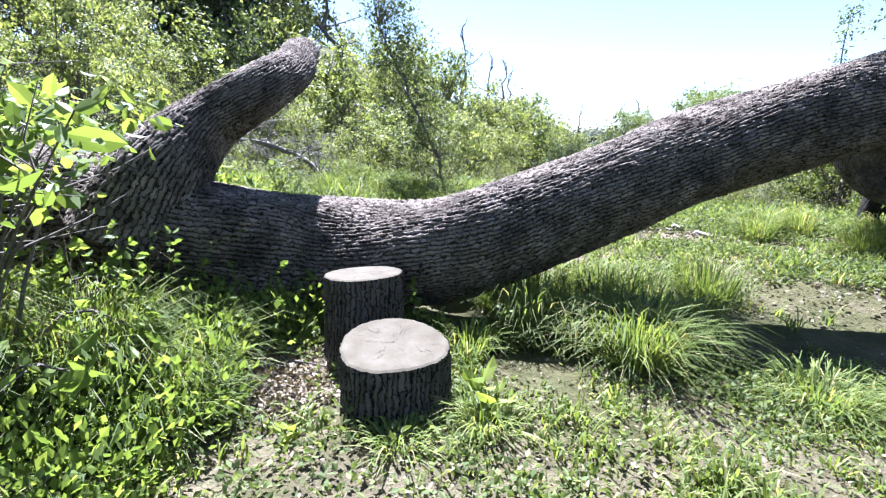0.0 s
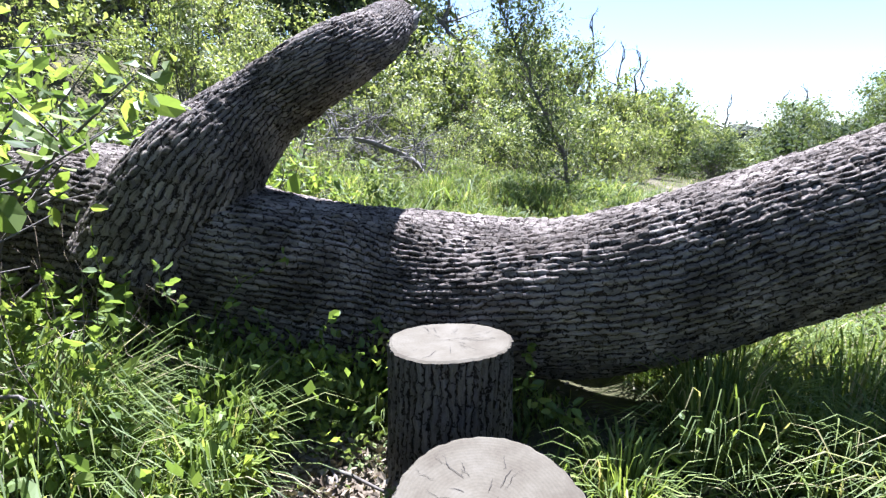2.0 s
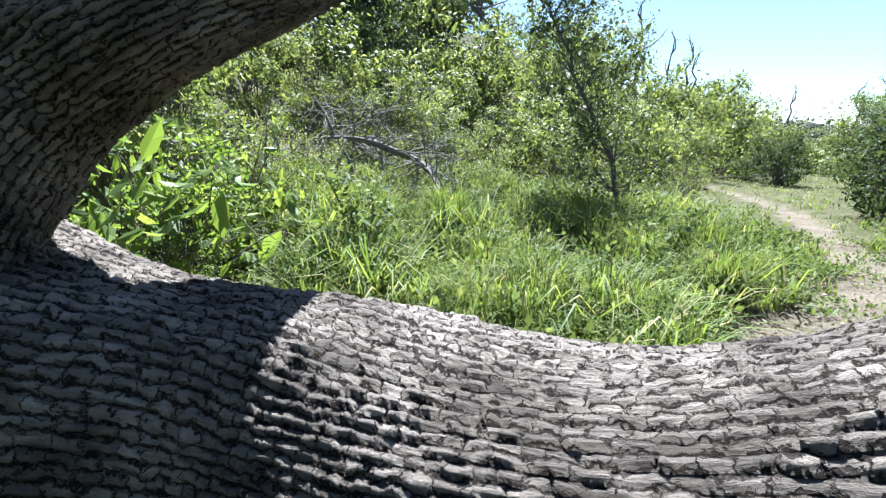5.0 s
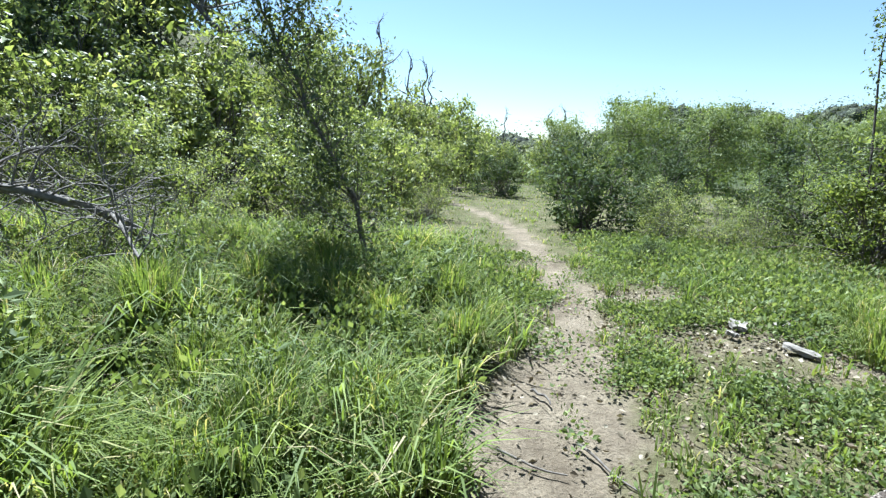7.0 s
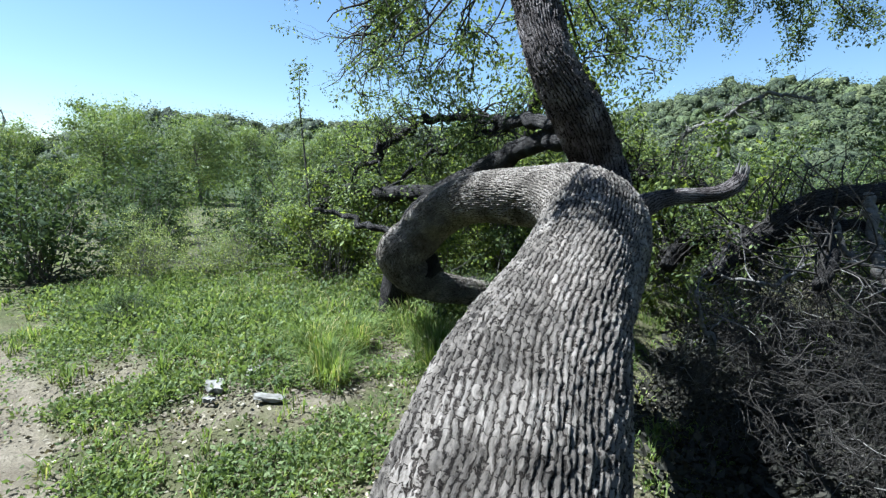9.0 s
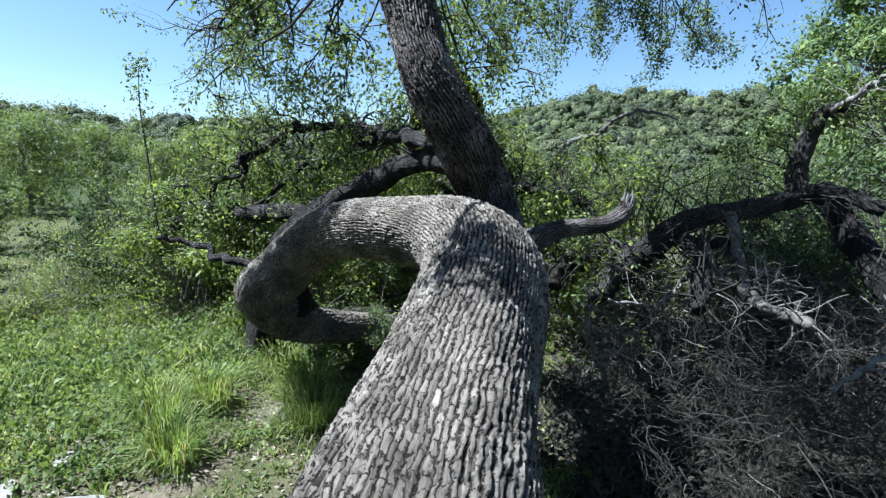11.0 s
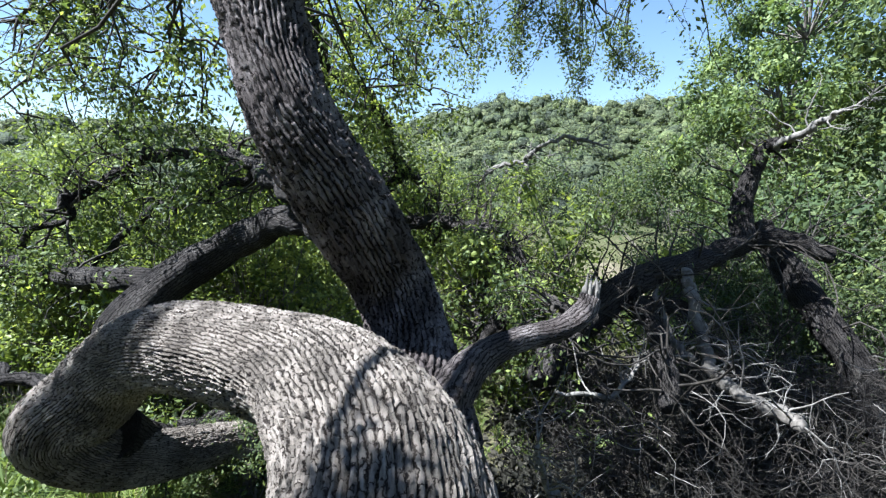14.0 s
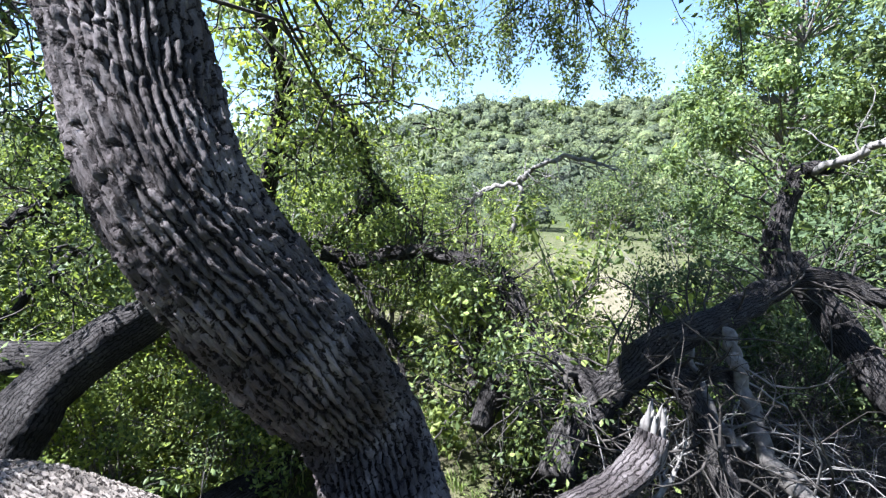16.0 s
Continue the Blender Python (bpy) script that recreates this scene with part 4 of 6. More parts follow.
for _ in range(230):
    c = np.array([rs.uniform(4.5, 9.5), rs.uniform(-2.0, 1.9), 0.0])
    if c[1] > 2.0 - 0.15 * (c[0] - 4.6):
        continue
    c[2] = 0.12 + rs.uniform(0, 1.0) ** 1.2 * (1.3 - 0.2 * abs(c[1]))
    way = np.array([rs.normal(-0.3, 1), rs.normal(-0.3, 0.9), rs.normal(0.1, 0.4)])
    # more bleached twigs where sun lights the brush: light put in as paler wood
    grey = rs.uniform(0.0, 0.2) if 5.2 < c[0] < 7.0 and c[1] < 0.9 else rs.uniform(0, 0.1)
    for _ in range(rs.randint(10, 26)):
        p, r = crooked(rs, c + rs.normal(0, 0.14, 3), way + rs.normal(0, 0.8, 3), rs.uniform(0.2, 0.75), rs.uniform(0.002, 0.006), 7, 0.42, 0.06)
        (pale if rs.uniform() < grey else tw).tube(p, r, 3)
        for _ in range(2):
            p2, r2 = crooked(rs, p[rs.randint(1, 6)], way * 0.5 + rs.normal(size=3), rs.uniform(0.08, 0.3), r[3] * 0.8, 4, 0.4)
            (pale if rs.uniform() < grey * 0.7 else tw).tube(p2, r2, 3)
# sunlit clumps, brightened by making half their twigs the pale wood
for cx, cy, cz, n in ((7.08, -0.32, 1.1, 60), (6.46, 0.23, 1.25, 40), (6.8, -0.8, 0.9, 40), (5.5, 1.35, 1.25, 26)):
    for _ in range(n):
        p, r = crooked(rs, np.array([cx, cy, cz]) + rs.normal(0, 1, 3) * [0.28, 0.28, 0.14], rs.normal(size=3) * [1, 1, 0.5] + [-0.5, 0.3, 0.2], rs.uniform(0.25, 0.7), rs.uniform(0.002, 0.005), 7, 0.36, 0.05)
        (pale if rs.uniform() < 0.5 else tw).tube(p, r, 3)
for _ in range(5000):
    p0 = np.array([rs.uniform(4.4, 9.6), rs.uniform(-2.2, 1.9), 0.0])
    if p0[1] > 2.0 - 0.15 * (p0[0] - 4.6):
        continue
    p0[2] = 0.1 + rs.uniform(0, 1.0) * (1.1 - 0.2 * abs(p0[1]))
    p, r = crooked(rs, p0, rs.normal(size=3) * [1, 1, 0.6], rs.uniform(0.15, 0.5), rs.uniform(0.0015, 0.004), 5, 0.45, 0.05)
    tw.tube(p, r, 3)
tagged(new("dead_brush", pale.mesh("dead_brush", M_DEAD)), "tangled bleached dead twigs of the broken crown", "brushwood", kind="stuff")
# the rest of the tangle, its shade painted in as dark bark
tagged(new("dead_brush", tw.mesh("dead_brush", M_BRUSH_SHADED)), "tangle of dead oak twigs, darkened for the shade of the crown", "brushwood", kind="stuff")


# ---- stumps ----
def stump(x, y, z0, z1, r, seed, label, tilt=(0, 0)):
    ob = thing("tree_stump", (x, y, z0), label, "stump", "stump steps")
    rs = np.random.RandomState(seed)
    hgt = z1 - z0
    v, q, k, seg, su, wu = bark_tube([(0, 0, -0.08, r * 1.06), (0, 0, hgt * 0.5, r * 1.0), (0, 0, hgt, r * 0.985)], 0.007, seed, lw=0.028, depth=0.013, lump=0.02, brick=5.0)
    # the saw cut is not level
    v[:, 2] -= (tilt[0] * v[:, 0] + tilt[1] * v[:, 1]) * np.clip(v[:, 2] / hgt, 0, 1)
    part("bark", raw_mesh("bark", v, q, None, M_STUMPBARK, True, {"along": su, "round": wu}), ob, "dark furrowed bark")
    # sawn face, left whole; its drying cracks are strips laid on top
    nr, na = 40, 420
    rim = v.reshape(k, seg, 3)[-1]
    ra = np.arctan2(rim[:, 1], rim[:, 0]) % (2 * math.pi)
    o = np.argsort(ra)
    th = np.arange(na) * 2 * math.pi / na
    rr = np.interp(th, ra[o], np.hypot(rim[:, 0], rim[:, 1])[o], period=2 * math.pi)
    ker = np.hanning(31) / np.hanning(31).sum()
    rr = np.convolve(np.r_[rr[-15:], rr, rr[:15]], ker, 'valid') + 0.0015 * np.sin(th * 23) + 0.001 * np.sin(th * 41 + 1)
    f = np.linspace(0.02, 1, nr)
    Rm, Tm = f[:, None] * rr[None], np.broadcast_to(th, (nr, na))
    z = np.full((nr, na), hgt + 0.004)
    z = z + 0.0012 * np.sin(Rm * 21 + 3 * np.sin(Tm)) - 0.006 * sst(0.95, 1.0, f)[:, None]
    cv = np.stack([Rm * np.cos(Tm), Rm * np.sin(Tm), z], -1).reshape(-1, 3)
    cv = np.vstack([cv, [[0, 0, hgt]]])
    cv[:, 2] -= tilt[0] * cv[:, 0] + tilt[1] * cv[:, 1]
    i, j = np.meshgrid(np.arange(nr - 1), np.arange(na), indexing='ij')
    j2 = (j + 1) % na
    cq = np.stack([i * na + j, (i + 1) * na + j, (i + 1) * na + j2, i * na + j2], -1).reshape(-1, 4)
    ct = np.stack([np.full(na, nr * na), np.arange(na), (np.arange(na) + 1) % na], 1)
    part("cut_face", raw_mesh("cut_face", cv, cq, ct, M_CUT, False), ob, "weathered sawn top with drying cracks")
    # drying cracks: thin jagged strips out from the heart, dark for the splits' inner shade
    for i in range(26):
        a0, l0 = rs.uniform(0, 6.283), rs.choice([0.02, 0.2, 0.3, 0.45, 0.55, 0.65])
        n = 7
        q = np.linspace(l0, min(0.97, l0 + rs.uniform(0.1, 0.42)), n) * r * 0.98
        aa = a0 + np.cumsum(rs.normal(0, 0.035, n))
        w = 0.0008 * rs.uniform(0.5, 1.5) * np.sin(np.linspace(0.5, 3.1, n))
        c = np.stack([q * np.cos(aa), q * np.sin(aa)], 1)
        t = np.stack([-np.sin(aa), np.cos(aa)], 1) * w[:, None]
        zz = hgt + 0.0058 - tilt[0] * c[:, :1] - tilt[1] * c[:, 1:]
        k2 = np.arange(n - 1)
        me = raw_mesh("drying_crack", np.concatenate([np.hstack([c - t, zz]), np.hstack([c + t, zz])]), np.stack([k2, k2 + 1, k2 + n + 1, k2 + n], 1), None, M_CRACK)
        part("drying_crack", me, ob)
    return ob


stump(-0.014, 0.034, 0.0, 0.313, 0.263, 41, "low sawn oak stump set as a step in the grass", (0.026, -0.103))
stump(-0.342, 0.567, 0.0, 0.505, 0.233, 43, "taller sawn oak stump set as a step against the fallen trunk", (-0.076, 0.062))
stump(-0.1, 1.99, 0.0, 0.55, 0.215, 49, "taller sawn stump step close behind the fallen trunk", (-0.1, 0.2))
stump(-0.07, 2.64, -0.05, 0.19, 0.275, 47, "low grey sawn stump step at the foot of the path", (-0.08, 0.1))


# ---- shrubs ----
def shrub_meshes(name, seed, h, r, n_clump, n_leaf, leaf, mat, shape=1, spread=0.16, low=0.36, wood=None, width=0.5, thick=1.0):
    """Wood and foliage of one shrub: clumps of leaves at the ends of arching stems, with gaps between."""
    rs = np.random.RandomState(seed)
    d = rand_dirs(n_clump, rs)
    d[:, 2] = np.abs(d[:, 2])
    ang = np.arctan2(d[:, 1], d[:, 0])
    lob = 1 + 0.28 * np.sin(ang * 3 + seed) + 0.2 * np.sin(ang * 5 + seed * 2) + rs.normal(0, 0.16, n_clump)
    rad = rs.uniform(0.3, 1.0, n_clump) ** 0.55 * lob
    c = d * rad[:, None] * np.array([r, r, h * (1 - low)]) + np.array([0, 0, h * low])
    nlow = n_clump // 4
    c[:nlow, 2] = rs.uniform(0.06, 0.35, nlow) * h * 0.6
    c[:, 2] = np.maximum(c[:, 2], 0.08)
    j = Joined()
    for k in range(n_clump):
        base = np.array([rs.normal(0, r * 0.14), rs.normal(0, r * 0.14), -0.1])
        m = base + (c[k] - base) * 0.5 + np.array([0, 0, 0.12 * h]) + rs.normal(0, 0.05 * r, 3)
        p = spline([base, m, c[k]], 7)
        j.tube(p, np.linspace(0.014, 0.004, 7) * (h / 2) ** 0.7 * thick, 4)
        for _ in range(2):
            e = c[k] + rs.normal(0, spread * 1.5, 3)
            j.tube([p[4], (p[4] + e) / 2 + rs.normal(0, 0.03, 3), e], [0.006, 0.004, 0.002], 3)
    stems = j.mesh(name + "_wood", wood or M_TWIG)
    per = n_leaf // n_clump
    pos = (c[:, None] + rs.normal(size=(n_clump, per, 3)) * spread * rs.uniform(0.5, 1.45, (n_clump, 1, 1)) * np.array([1.1, 1.1, 0.75])).reshape(-1, 3)
    pos[:, 2] = np.maximum(pos[:, 2], 0.03)
    out = pos - np.repeat(c, per, 0) * 0.9
    along = out / (np.linalg.norm(out, axis=1, keepdims=True) + 1e-6) + rs.normal(0, 0.7, out.shape) + np.array([0, 0, 0.15])
    L = leaf * rs.uniform(0.6, 1.35, len(pos))
    cc = np.repeat(c, per, 0)
    face = (pos - cc) / spread * 0.6 + (cc - [0, 0, h * 0.3]) / r * 0.45 + [0, 0, 0.3]
    # oversized leaves added inside each clump to block light and darken its gaps
    k = n_leaf // 9
    ci = rs.randint(0, n_clump, k)
    pos = np.vstack([pos, np.maximum(c[ci] * 0.9 + rs.normal(0, spread * 0.55, (k, 3)), [-99, -99, 0.05])])
    along = np.vstack([along, rs.normal(size=(k, 3))])
    face = np.vstack([face, rs.normal(size=(k, 3))])
    L = np.r_[L, leaf * rs.uniform(1.6, 2.6, k)]
    fol = leaves_mesh(name + "_foliage", pos, along, L, mat, rs, width, shape, face)
    return stems, fol


def place_shrub(meshes, x, y, s, turn, name, label, category="shrub", group="", sz=None, dz=0.0):
    ob = thing(name, (x, y, float(ground_z(x, y)) + dz), label, category, group)
    ob.rotation_euler = (0, 0, turn)
    ob.scale = (s, s, sz or s)
    part("branchwork", meshes[0], ob)
    part("foliage", meshes[1], ob)
    return ob


BANK = [shrub_meshes("bank", 100 + i, 2.2, 1.3, 48, 8400, 0.062, M_LEAF_BANK, 1, 0.13) for i in range(4)]
GREY = [shrub_meshes("grey", 110 + i, 1.7, 1.2, 60, 5200, 0.045, M_LEAF_BANK, 1, 0.14, 0.3, M_DEAD, thick=0.7) for i in range(2)]
DARK = [shrub_meshes("dark", 120 + i, 2.0, 1.2, 60, 9600, 0.05, M_LEAF_DARK, 1, 0.13, 0.3) for i in range(3)]
OAKB = [shrub_meshes("oakb", 130 + i, 2.2, 1.25, 46, 7400, 0.058, M_LEAF_OAK, 1, 0.15, 0.3) for i in range(3)]
BANK_F = [shrub_meshes("bankf", 140 + i, 2.2, 1.3, 44, 3600, 0.1, M_LEAF_BANK, 1, 0.15) for i in range(3)]
DARK_F = [shrub_meshes("darkf", 150 + i, 2.0, 1.2, 48, 3600, 0.09, M_LEAF_DARK, 1, 0.15, 0.3) for i in range(2)]
OAK_F = [shrub_meshes("oakf", 160 + i, 2.2, 1.25, 44, 3600, 0.09, M_LEAF_OAK, 1, 0.16, 0.3) for i in range(2)]


def pick(near, far, x, y, rs):
    """The finer make of a shrub where the way passes near, the coarser one farther off."""
    d = min(math.hypot(x - px, y - py) for px, py in ((0.4, -2), (0, 1), (1.5, 1.6), (3.3, 2.0)))
    some = near if d < 9.5 else far
    return some[rs.randint(len(some))]


rs = np.random.RandomState(5)
for x, y, s in ((-2.4, 10.3, 0.9), (-4.0, 8.7, 0.8), (-6.0, 9.0, 0.95), (-8.1, 9.6, 1.1), (-3.2, 12.3, 1.1), (-5.6, 11.7, 1.1), (-8.5, 12.6, 1.25), (-1.4, 14.0, 1.0),
                (-3.8, 15.4, 1.2), (-6.6, 15.5, 1.3), (-0.6, 17.2, 0.9), (-2.6, 19.0, 1.2), (-5.4, 20.0, 1.4), (-0.4, 21.0, 1.0), (-1.6, 24.0, 1.3), (-4.2, 25.0, 1.5),
                (-10.5, 10.5, 1.2), (-12.0, 14.0, 1.5), (-9.5, 7.0, 1.0), (-7.0, 6.4, 0.9), (-12.5, 8.0, 1.3), (-9.5, 18.0, 1.6), (-6.0, 4.4, 0.9), (-4.8, 3.0, 0.8), (-7.6, 1.8, 1.1),
                (-4.6, 0.6, 0.8), (-5.2, -1.0, 0.85), (-6.2, 0.6, 1.0), (-6.0, 13.6, 1.5), (-9.8, 15.2, 1.7), (-4.6, 17.6, 1.5), (-9.0, 3.6, 1.4), (-11.5, 5.2, 1.6), (-8.6, -0.4, 1.2), (-14.0, 5.0, 1.8), (-11.0, 1.5, 1.5), (-15.5, 8.5, 1.9),
                (0.4, 24.5, 1.5), (1.2, 27.5, 1.5), (2.4, 30.5, 1.25), (3.9, 31.0, 1.0), (5.3, 31.5, 0.95), (7.0, 31.0, 1.1), (1.6, 34.0, 1.7), (8.6, 30.0, 1.0), (-0.3, 29.0, 1.7)):
    place_shrub(pick(BANK, BANK_F, x, y, rs), x, y, s, rs.uniform(0, 6), "shrub", "yellow-green leafy shrub on the grassy bank", "shrub", "bank shrubs", s * rs.uniform(0.9, 1.2))
for x, y, s in ((-3.5, 7.9, 0.75), (-2.1, 9.2, 0.7), (-5.2, 8.0, 0.85), (-6.9, 7.9, 0.9), (-0.2, 13.0, 0.7), (4.6, 10.6, 0.6), (5.4, 9.9, 0.55), (6.3, 10.4, 0.65), (7.4, 9.6, 0.6), (5.0, 11.6, 0.7), (-3.1, 5.4, 0.5), (-2.3, 6.1, 0.45), (-3.7, 4.5, 0.5), (-4.4, 4.0, 0.6)):
    place_shrub(GREY[rs.randint(2)], x, y, s, rs.uniform(0, 6), "shrub", "greyish twiggy shrub with small pale leaves", "shrub", "twiggy shrubs")
for x, y, s in ((3.4, 12.2, 1.0), (5.6, 13.2, 0.7), (7.2, 11.6, 0.7), (6.4, 15.0, 0.9), (8.8, 13.0, 0.9), (9.6, 10.4, 0.8), (2.6, 20.5, 0.9), (5.0, 20.0, 1.1), (8.0, 18.0, 1.1), (0.6, 27.0, 1.2), (-3.0, 10.9, 0.8), (-7.2, 10.9, 1.0),
                (10.6, -0.9, 0.95), (9.5, -1.3, 0.8), (11.6, -2.2, 1.3), (12.6, -3.0, 1.5), (11.4, -0.6, 1.2), (3.3, 8.2, 0.28)):
    place_shrub(pick(DARK, DARK_F, x, y, rs), x, y, s, rs.uniform(0, 6), "shrub", "dense dark green shrub beside the path", "shrub", "path shrubs")
LIVEB = [shrub_meshes("liveb", 170 + i, 2.4, 1.2, 50, 8000, 0.058, M_LEAF_LIVE, 1, 0.14, 0.3) for i in range(3)]
for x, y, s in ((6.9, 6.6, 1.0), (8.0, 7.8, 1.25), (7.6, 5.2, 1.0), (9.2, 6.2, 1.3), (8.3, 1.7, 1.15), (6.4, 5.4, 0.65), (7.2, 4.7, 0.8), (9.6, 7.4, 1.4), (8.6, 5.0, 0.9), (6.3, 7.6, 0.8), (11.2, 4.6, 1.1), (12.6, 3.2, 0.9), (11.0, 6.0, 1.2), (14.0, 4.6, 1.2), (10.8, 2.9, 0.75), (15.5, 2.6, 1.0)):
    place_shrub(LIVEB[rs.randint(3)], x, y, s, rs.uniform(0, 6), "shrub", "leafy yellow-green thicket round the fallen crown", "shrub", "crown thicket")
for x, y, s in ((11.5, 7.5, 1.3), (10.5, 9.0, 1.2), (10.4, -1.6, 1.0), (11.3, -3.2, 1.2), (9.2, -2.8, 0.9), (8.0, -2.6, 0.7), (12.0, 10.5, 1.4), (5.7, 4.1, 0.4), (10.0, -0.4, 0.75), (8.6, -1.8, 0.9), (7.0, 8.8, 1.0),
                (12.6, -1.4, 0.7), (26.0, -5.0, 1.6), (31.0, -8.0, 2.2), (30.0, -1.5, 1.5), (34.0, 2.5, 1.9), (32.0, 7.0, 1.8), (26.0, 8.5, 1.5), (22.0, -6.5, 1.7), (36.0, -4.5, 2.2), (29.0, 12.0, 1.8), (22.0, 10.5, 1.3)):
    place_shrub(pick(OAKB, OAK_F, x, y, rs), x, y, s, rs.uniform(0, 6), "shrub", "dark green leafy shrub beyond the fallen crown", "shrub", "dark thicket")


# ---- trees ----
def tree_meshes(seed, h, crown_r, crown_lo, n_clump, n_leaf, leaf, mat, lean=(0, 0), trunk_r=0.12, spread=0.3):
    """A tree: a tapered trunk that forks into limbs, with clumps of leaves at their ends."""
    rs = np.random.RandomState(seed)
    j = Joined()
    top = np.array([lean[0], lean[1], h * 0.8])
    tp = spline([(0, 0, -0.2), (lean[0] * 0.3, lean[1] * 0.3, h * 0.3), (lean[0] * 0.7, lean[1] * 0.7, h * 0.55), top], 14)
    tp[2:-1, :2] += rs.normal(0, 0.02 * h, (11, 2)) * 0.5
    j.tube(tp, np.linspace(trunk_r, trunk_r * 0.25, 14), 8)
    wood = j.mesh("wood", M_TWIG)
    j = Joined()
    c = []
    for k in range(n_clump):
        i = rs.randint(4, 13)
        d = rs.normal(size=3)
        d[2] = abs(d[2]) * 0.6 + 0.1
        d /= np.linalg.norm(d)
        hz = rs.uniform(crown_lo, 1.0)
        rr = crown_r * (1 - 0.45 * abs(hz - 0.55)) * rs.uniform(0.3, 1.1)
        a = rs.uniform(0, 6.283)
        e = np.array([lean[0] * hz + rr * math.cos(a), lean[1] * hz + rr * math.sin(a), h * hz])
        i = int(np.clip(np.searchsorted(tp[:, 2], e[2] - 0.35 * rr - 0.1 * h), 2, 12))
        m = (tp[i] + e) / 2 + rs.normal(0, 0.13 * crown_r, 3)
        j.tube(spline([tp[i], m, e], 6), np.linspace(trunk_r * 0.16, 0.004, 6), 4)
        c.append(e)
    limbs = j.mesh("limbwork", M_TWIG)
    c = np.array(c)
    per = n_leaf // n_clump
    pos = (c[:, None] + rs.normal(size=(n_clump, per, 3)) * spread * rs.uniform(0.6, 1.3, (n_clump, 1, 1)) * np.array([1, 1, 0.75])).reshape(-1, 3)
    pos[:, 2] = np.maximum(pos[:, 2], 0.1)
    cc = np.repeat(c, per, 0)
    face = (pos - cc) / spread * 0.7 + (cc - [0, 0, h * 0.5]) / crown_r * 0.4 + [0, 0, 0.25]
    L = leaf * rs.uniform(0.6, 1.3, len(pos))
    # oversized inner leaves, added to keep light out of the clumps
    k = n_leaf // 10
    pos = np.vstack([pos, np.maximum(c[rs.randint(0, n_clump, k)] + rs.normal(0, spread * 0.5, (k, 3)), [-99, -99, 0.1])])
    face = np.vstack([face, rs.normal(size=(k, 3))])
    L = np.r_[L, leaf * rs.uniform(1.6, 2.6, k)]
    return wood, limbs, leaves_mesh("crown", pos, rs.normal(size=pos.shape), L, mat, rs, 0.5, 1, face)


def place_tree(ms, x, y, turn, name, label, s=1.0, group="", category="tree"):
    ob = thing(name, (x, y, float(ground_z(x, y))), label, category, group)
    ob.rotation_euler, ob.scale = (0, 0, turn), (s, s, s)
    part("trunk", ms[0], ob)
    part("branchwork", ms[1], ob)
    part("crown", ms[2], ob)
    return ob


place_tree(tree_meshes(201, 4.3, 0.6, 0.08, 150, 10500, 0.045, M_LEAF_SAP, (-1.55, 0.35), 0.035, 0.15), -0.69, 6.7, 0.0, "sapling", "slender leaning sapling with a dark thin stem in tall grass")
place_tree(tree_meshes(203, 8.4, 2.7, 0.2, 170, 52000, 0.1, M_LEAF_BLUE, (0.4, -0.2), 0.2, 0.24), 16.0, -3.9, 0.0, "oak_tree", "rounded live oak with fresh green leaves beyond the clearing")
# this oak wears the darkened leaves, for the shade behind the brush
place_tree(tree_meshes(204, 6.2, 2.0, 0.2, 55, 9000, 0.12, M_LEAF_OAK, (0.2, 0.3), 0.18, 0.4), 12.6, -5.2, 0.0, "oak_tree", "live oak standing behind the dead brush")
HILLT = [tree_meshes(211 + i, 8.0, 2.6, 0.15, 70, 5600, 0.24, M_FAR, (0.3, 0.2), 0.22, 0.55) for i in range(2)]
for x, y, s in ((-9.8, 14.5, 0.8), (-12.5, 16.0, 1.0), (-15.0, 14.5, 1.1), (-11.0, 20.0, 1.0), (-17.0, 11.0, 1.1), (-14.5, 9.5, 0.9)):
    place_tree(HILLT[rs.randint(2)], x, y, rs.uniform(0, 6), "juniper_tree", "dark evergreen tree on the bank above the shrubs", s, "bank trees")
FRESH = [tree_meshes(221 + i, 5.5, 2.0, 0.3, 70, 9000, 0.13, M_FARY, (0.3, 0.2), 0.12, 0.42) for i in range(2)]
for x, y, s in ((9.5, 26.0, 0.72), (12.0, 29.5, 0.85), (14.5, 27.0, 0.75), (17.0, 31.0, 0.9), (13.0, 35.0, 1.0), (21.0, 32.0, 0.85), (7.6, 32.0, 0.7), (19.0, 24.0, 0.65), (24.0, 27.0, 0.85)):
    place_tree(FRESH[rs.randint(2)], x, y, rs.uniform(0, 6), "willow_tree", "airy tree in pale fresh spring leaf across the flat", s, "fresh trees")


def bare_tree(seed, h, r, lean, n=14, wood=None):
    rs = np.random.RandomState(seed)
    j = Joined()
    tp = spline([(0, 0, -0.3), (lean * 0.2, 0, h * 0.35), (lean * 0.75, 0.1, h * 0.6), (lean, 0, h)], 12)
    tp[1:, :2] += rs.normal(0, 0.03 * h, (11, 2)) * 0.6
    j.tube(tp, np.linspace(r, r * 0.25, 12), 7)
    for _ in range(n):
        i = rs.randint(4, 12)
        p, q = crooked(rs, tp[i], rs.normal(size=3) + [0, 0, 0.8], h * rs.uniform(0.15, 0.4), r * 0.3, 7, 0.2)
        j.tube(p, q, 4)
        for _ in range(4):
            k = rs.randint(2, 7)
            p2, q2 = crooked(rs, p[k], rs.normal(size=3) + [0, 0, 0.4], h * rs.uniform(0.06, 0.16), q[k] * 0.6, 4, 0.25)
            j.tube(p2, q2, 3)
    return j.mesh("bare_tree", wood or M_TWIG)


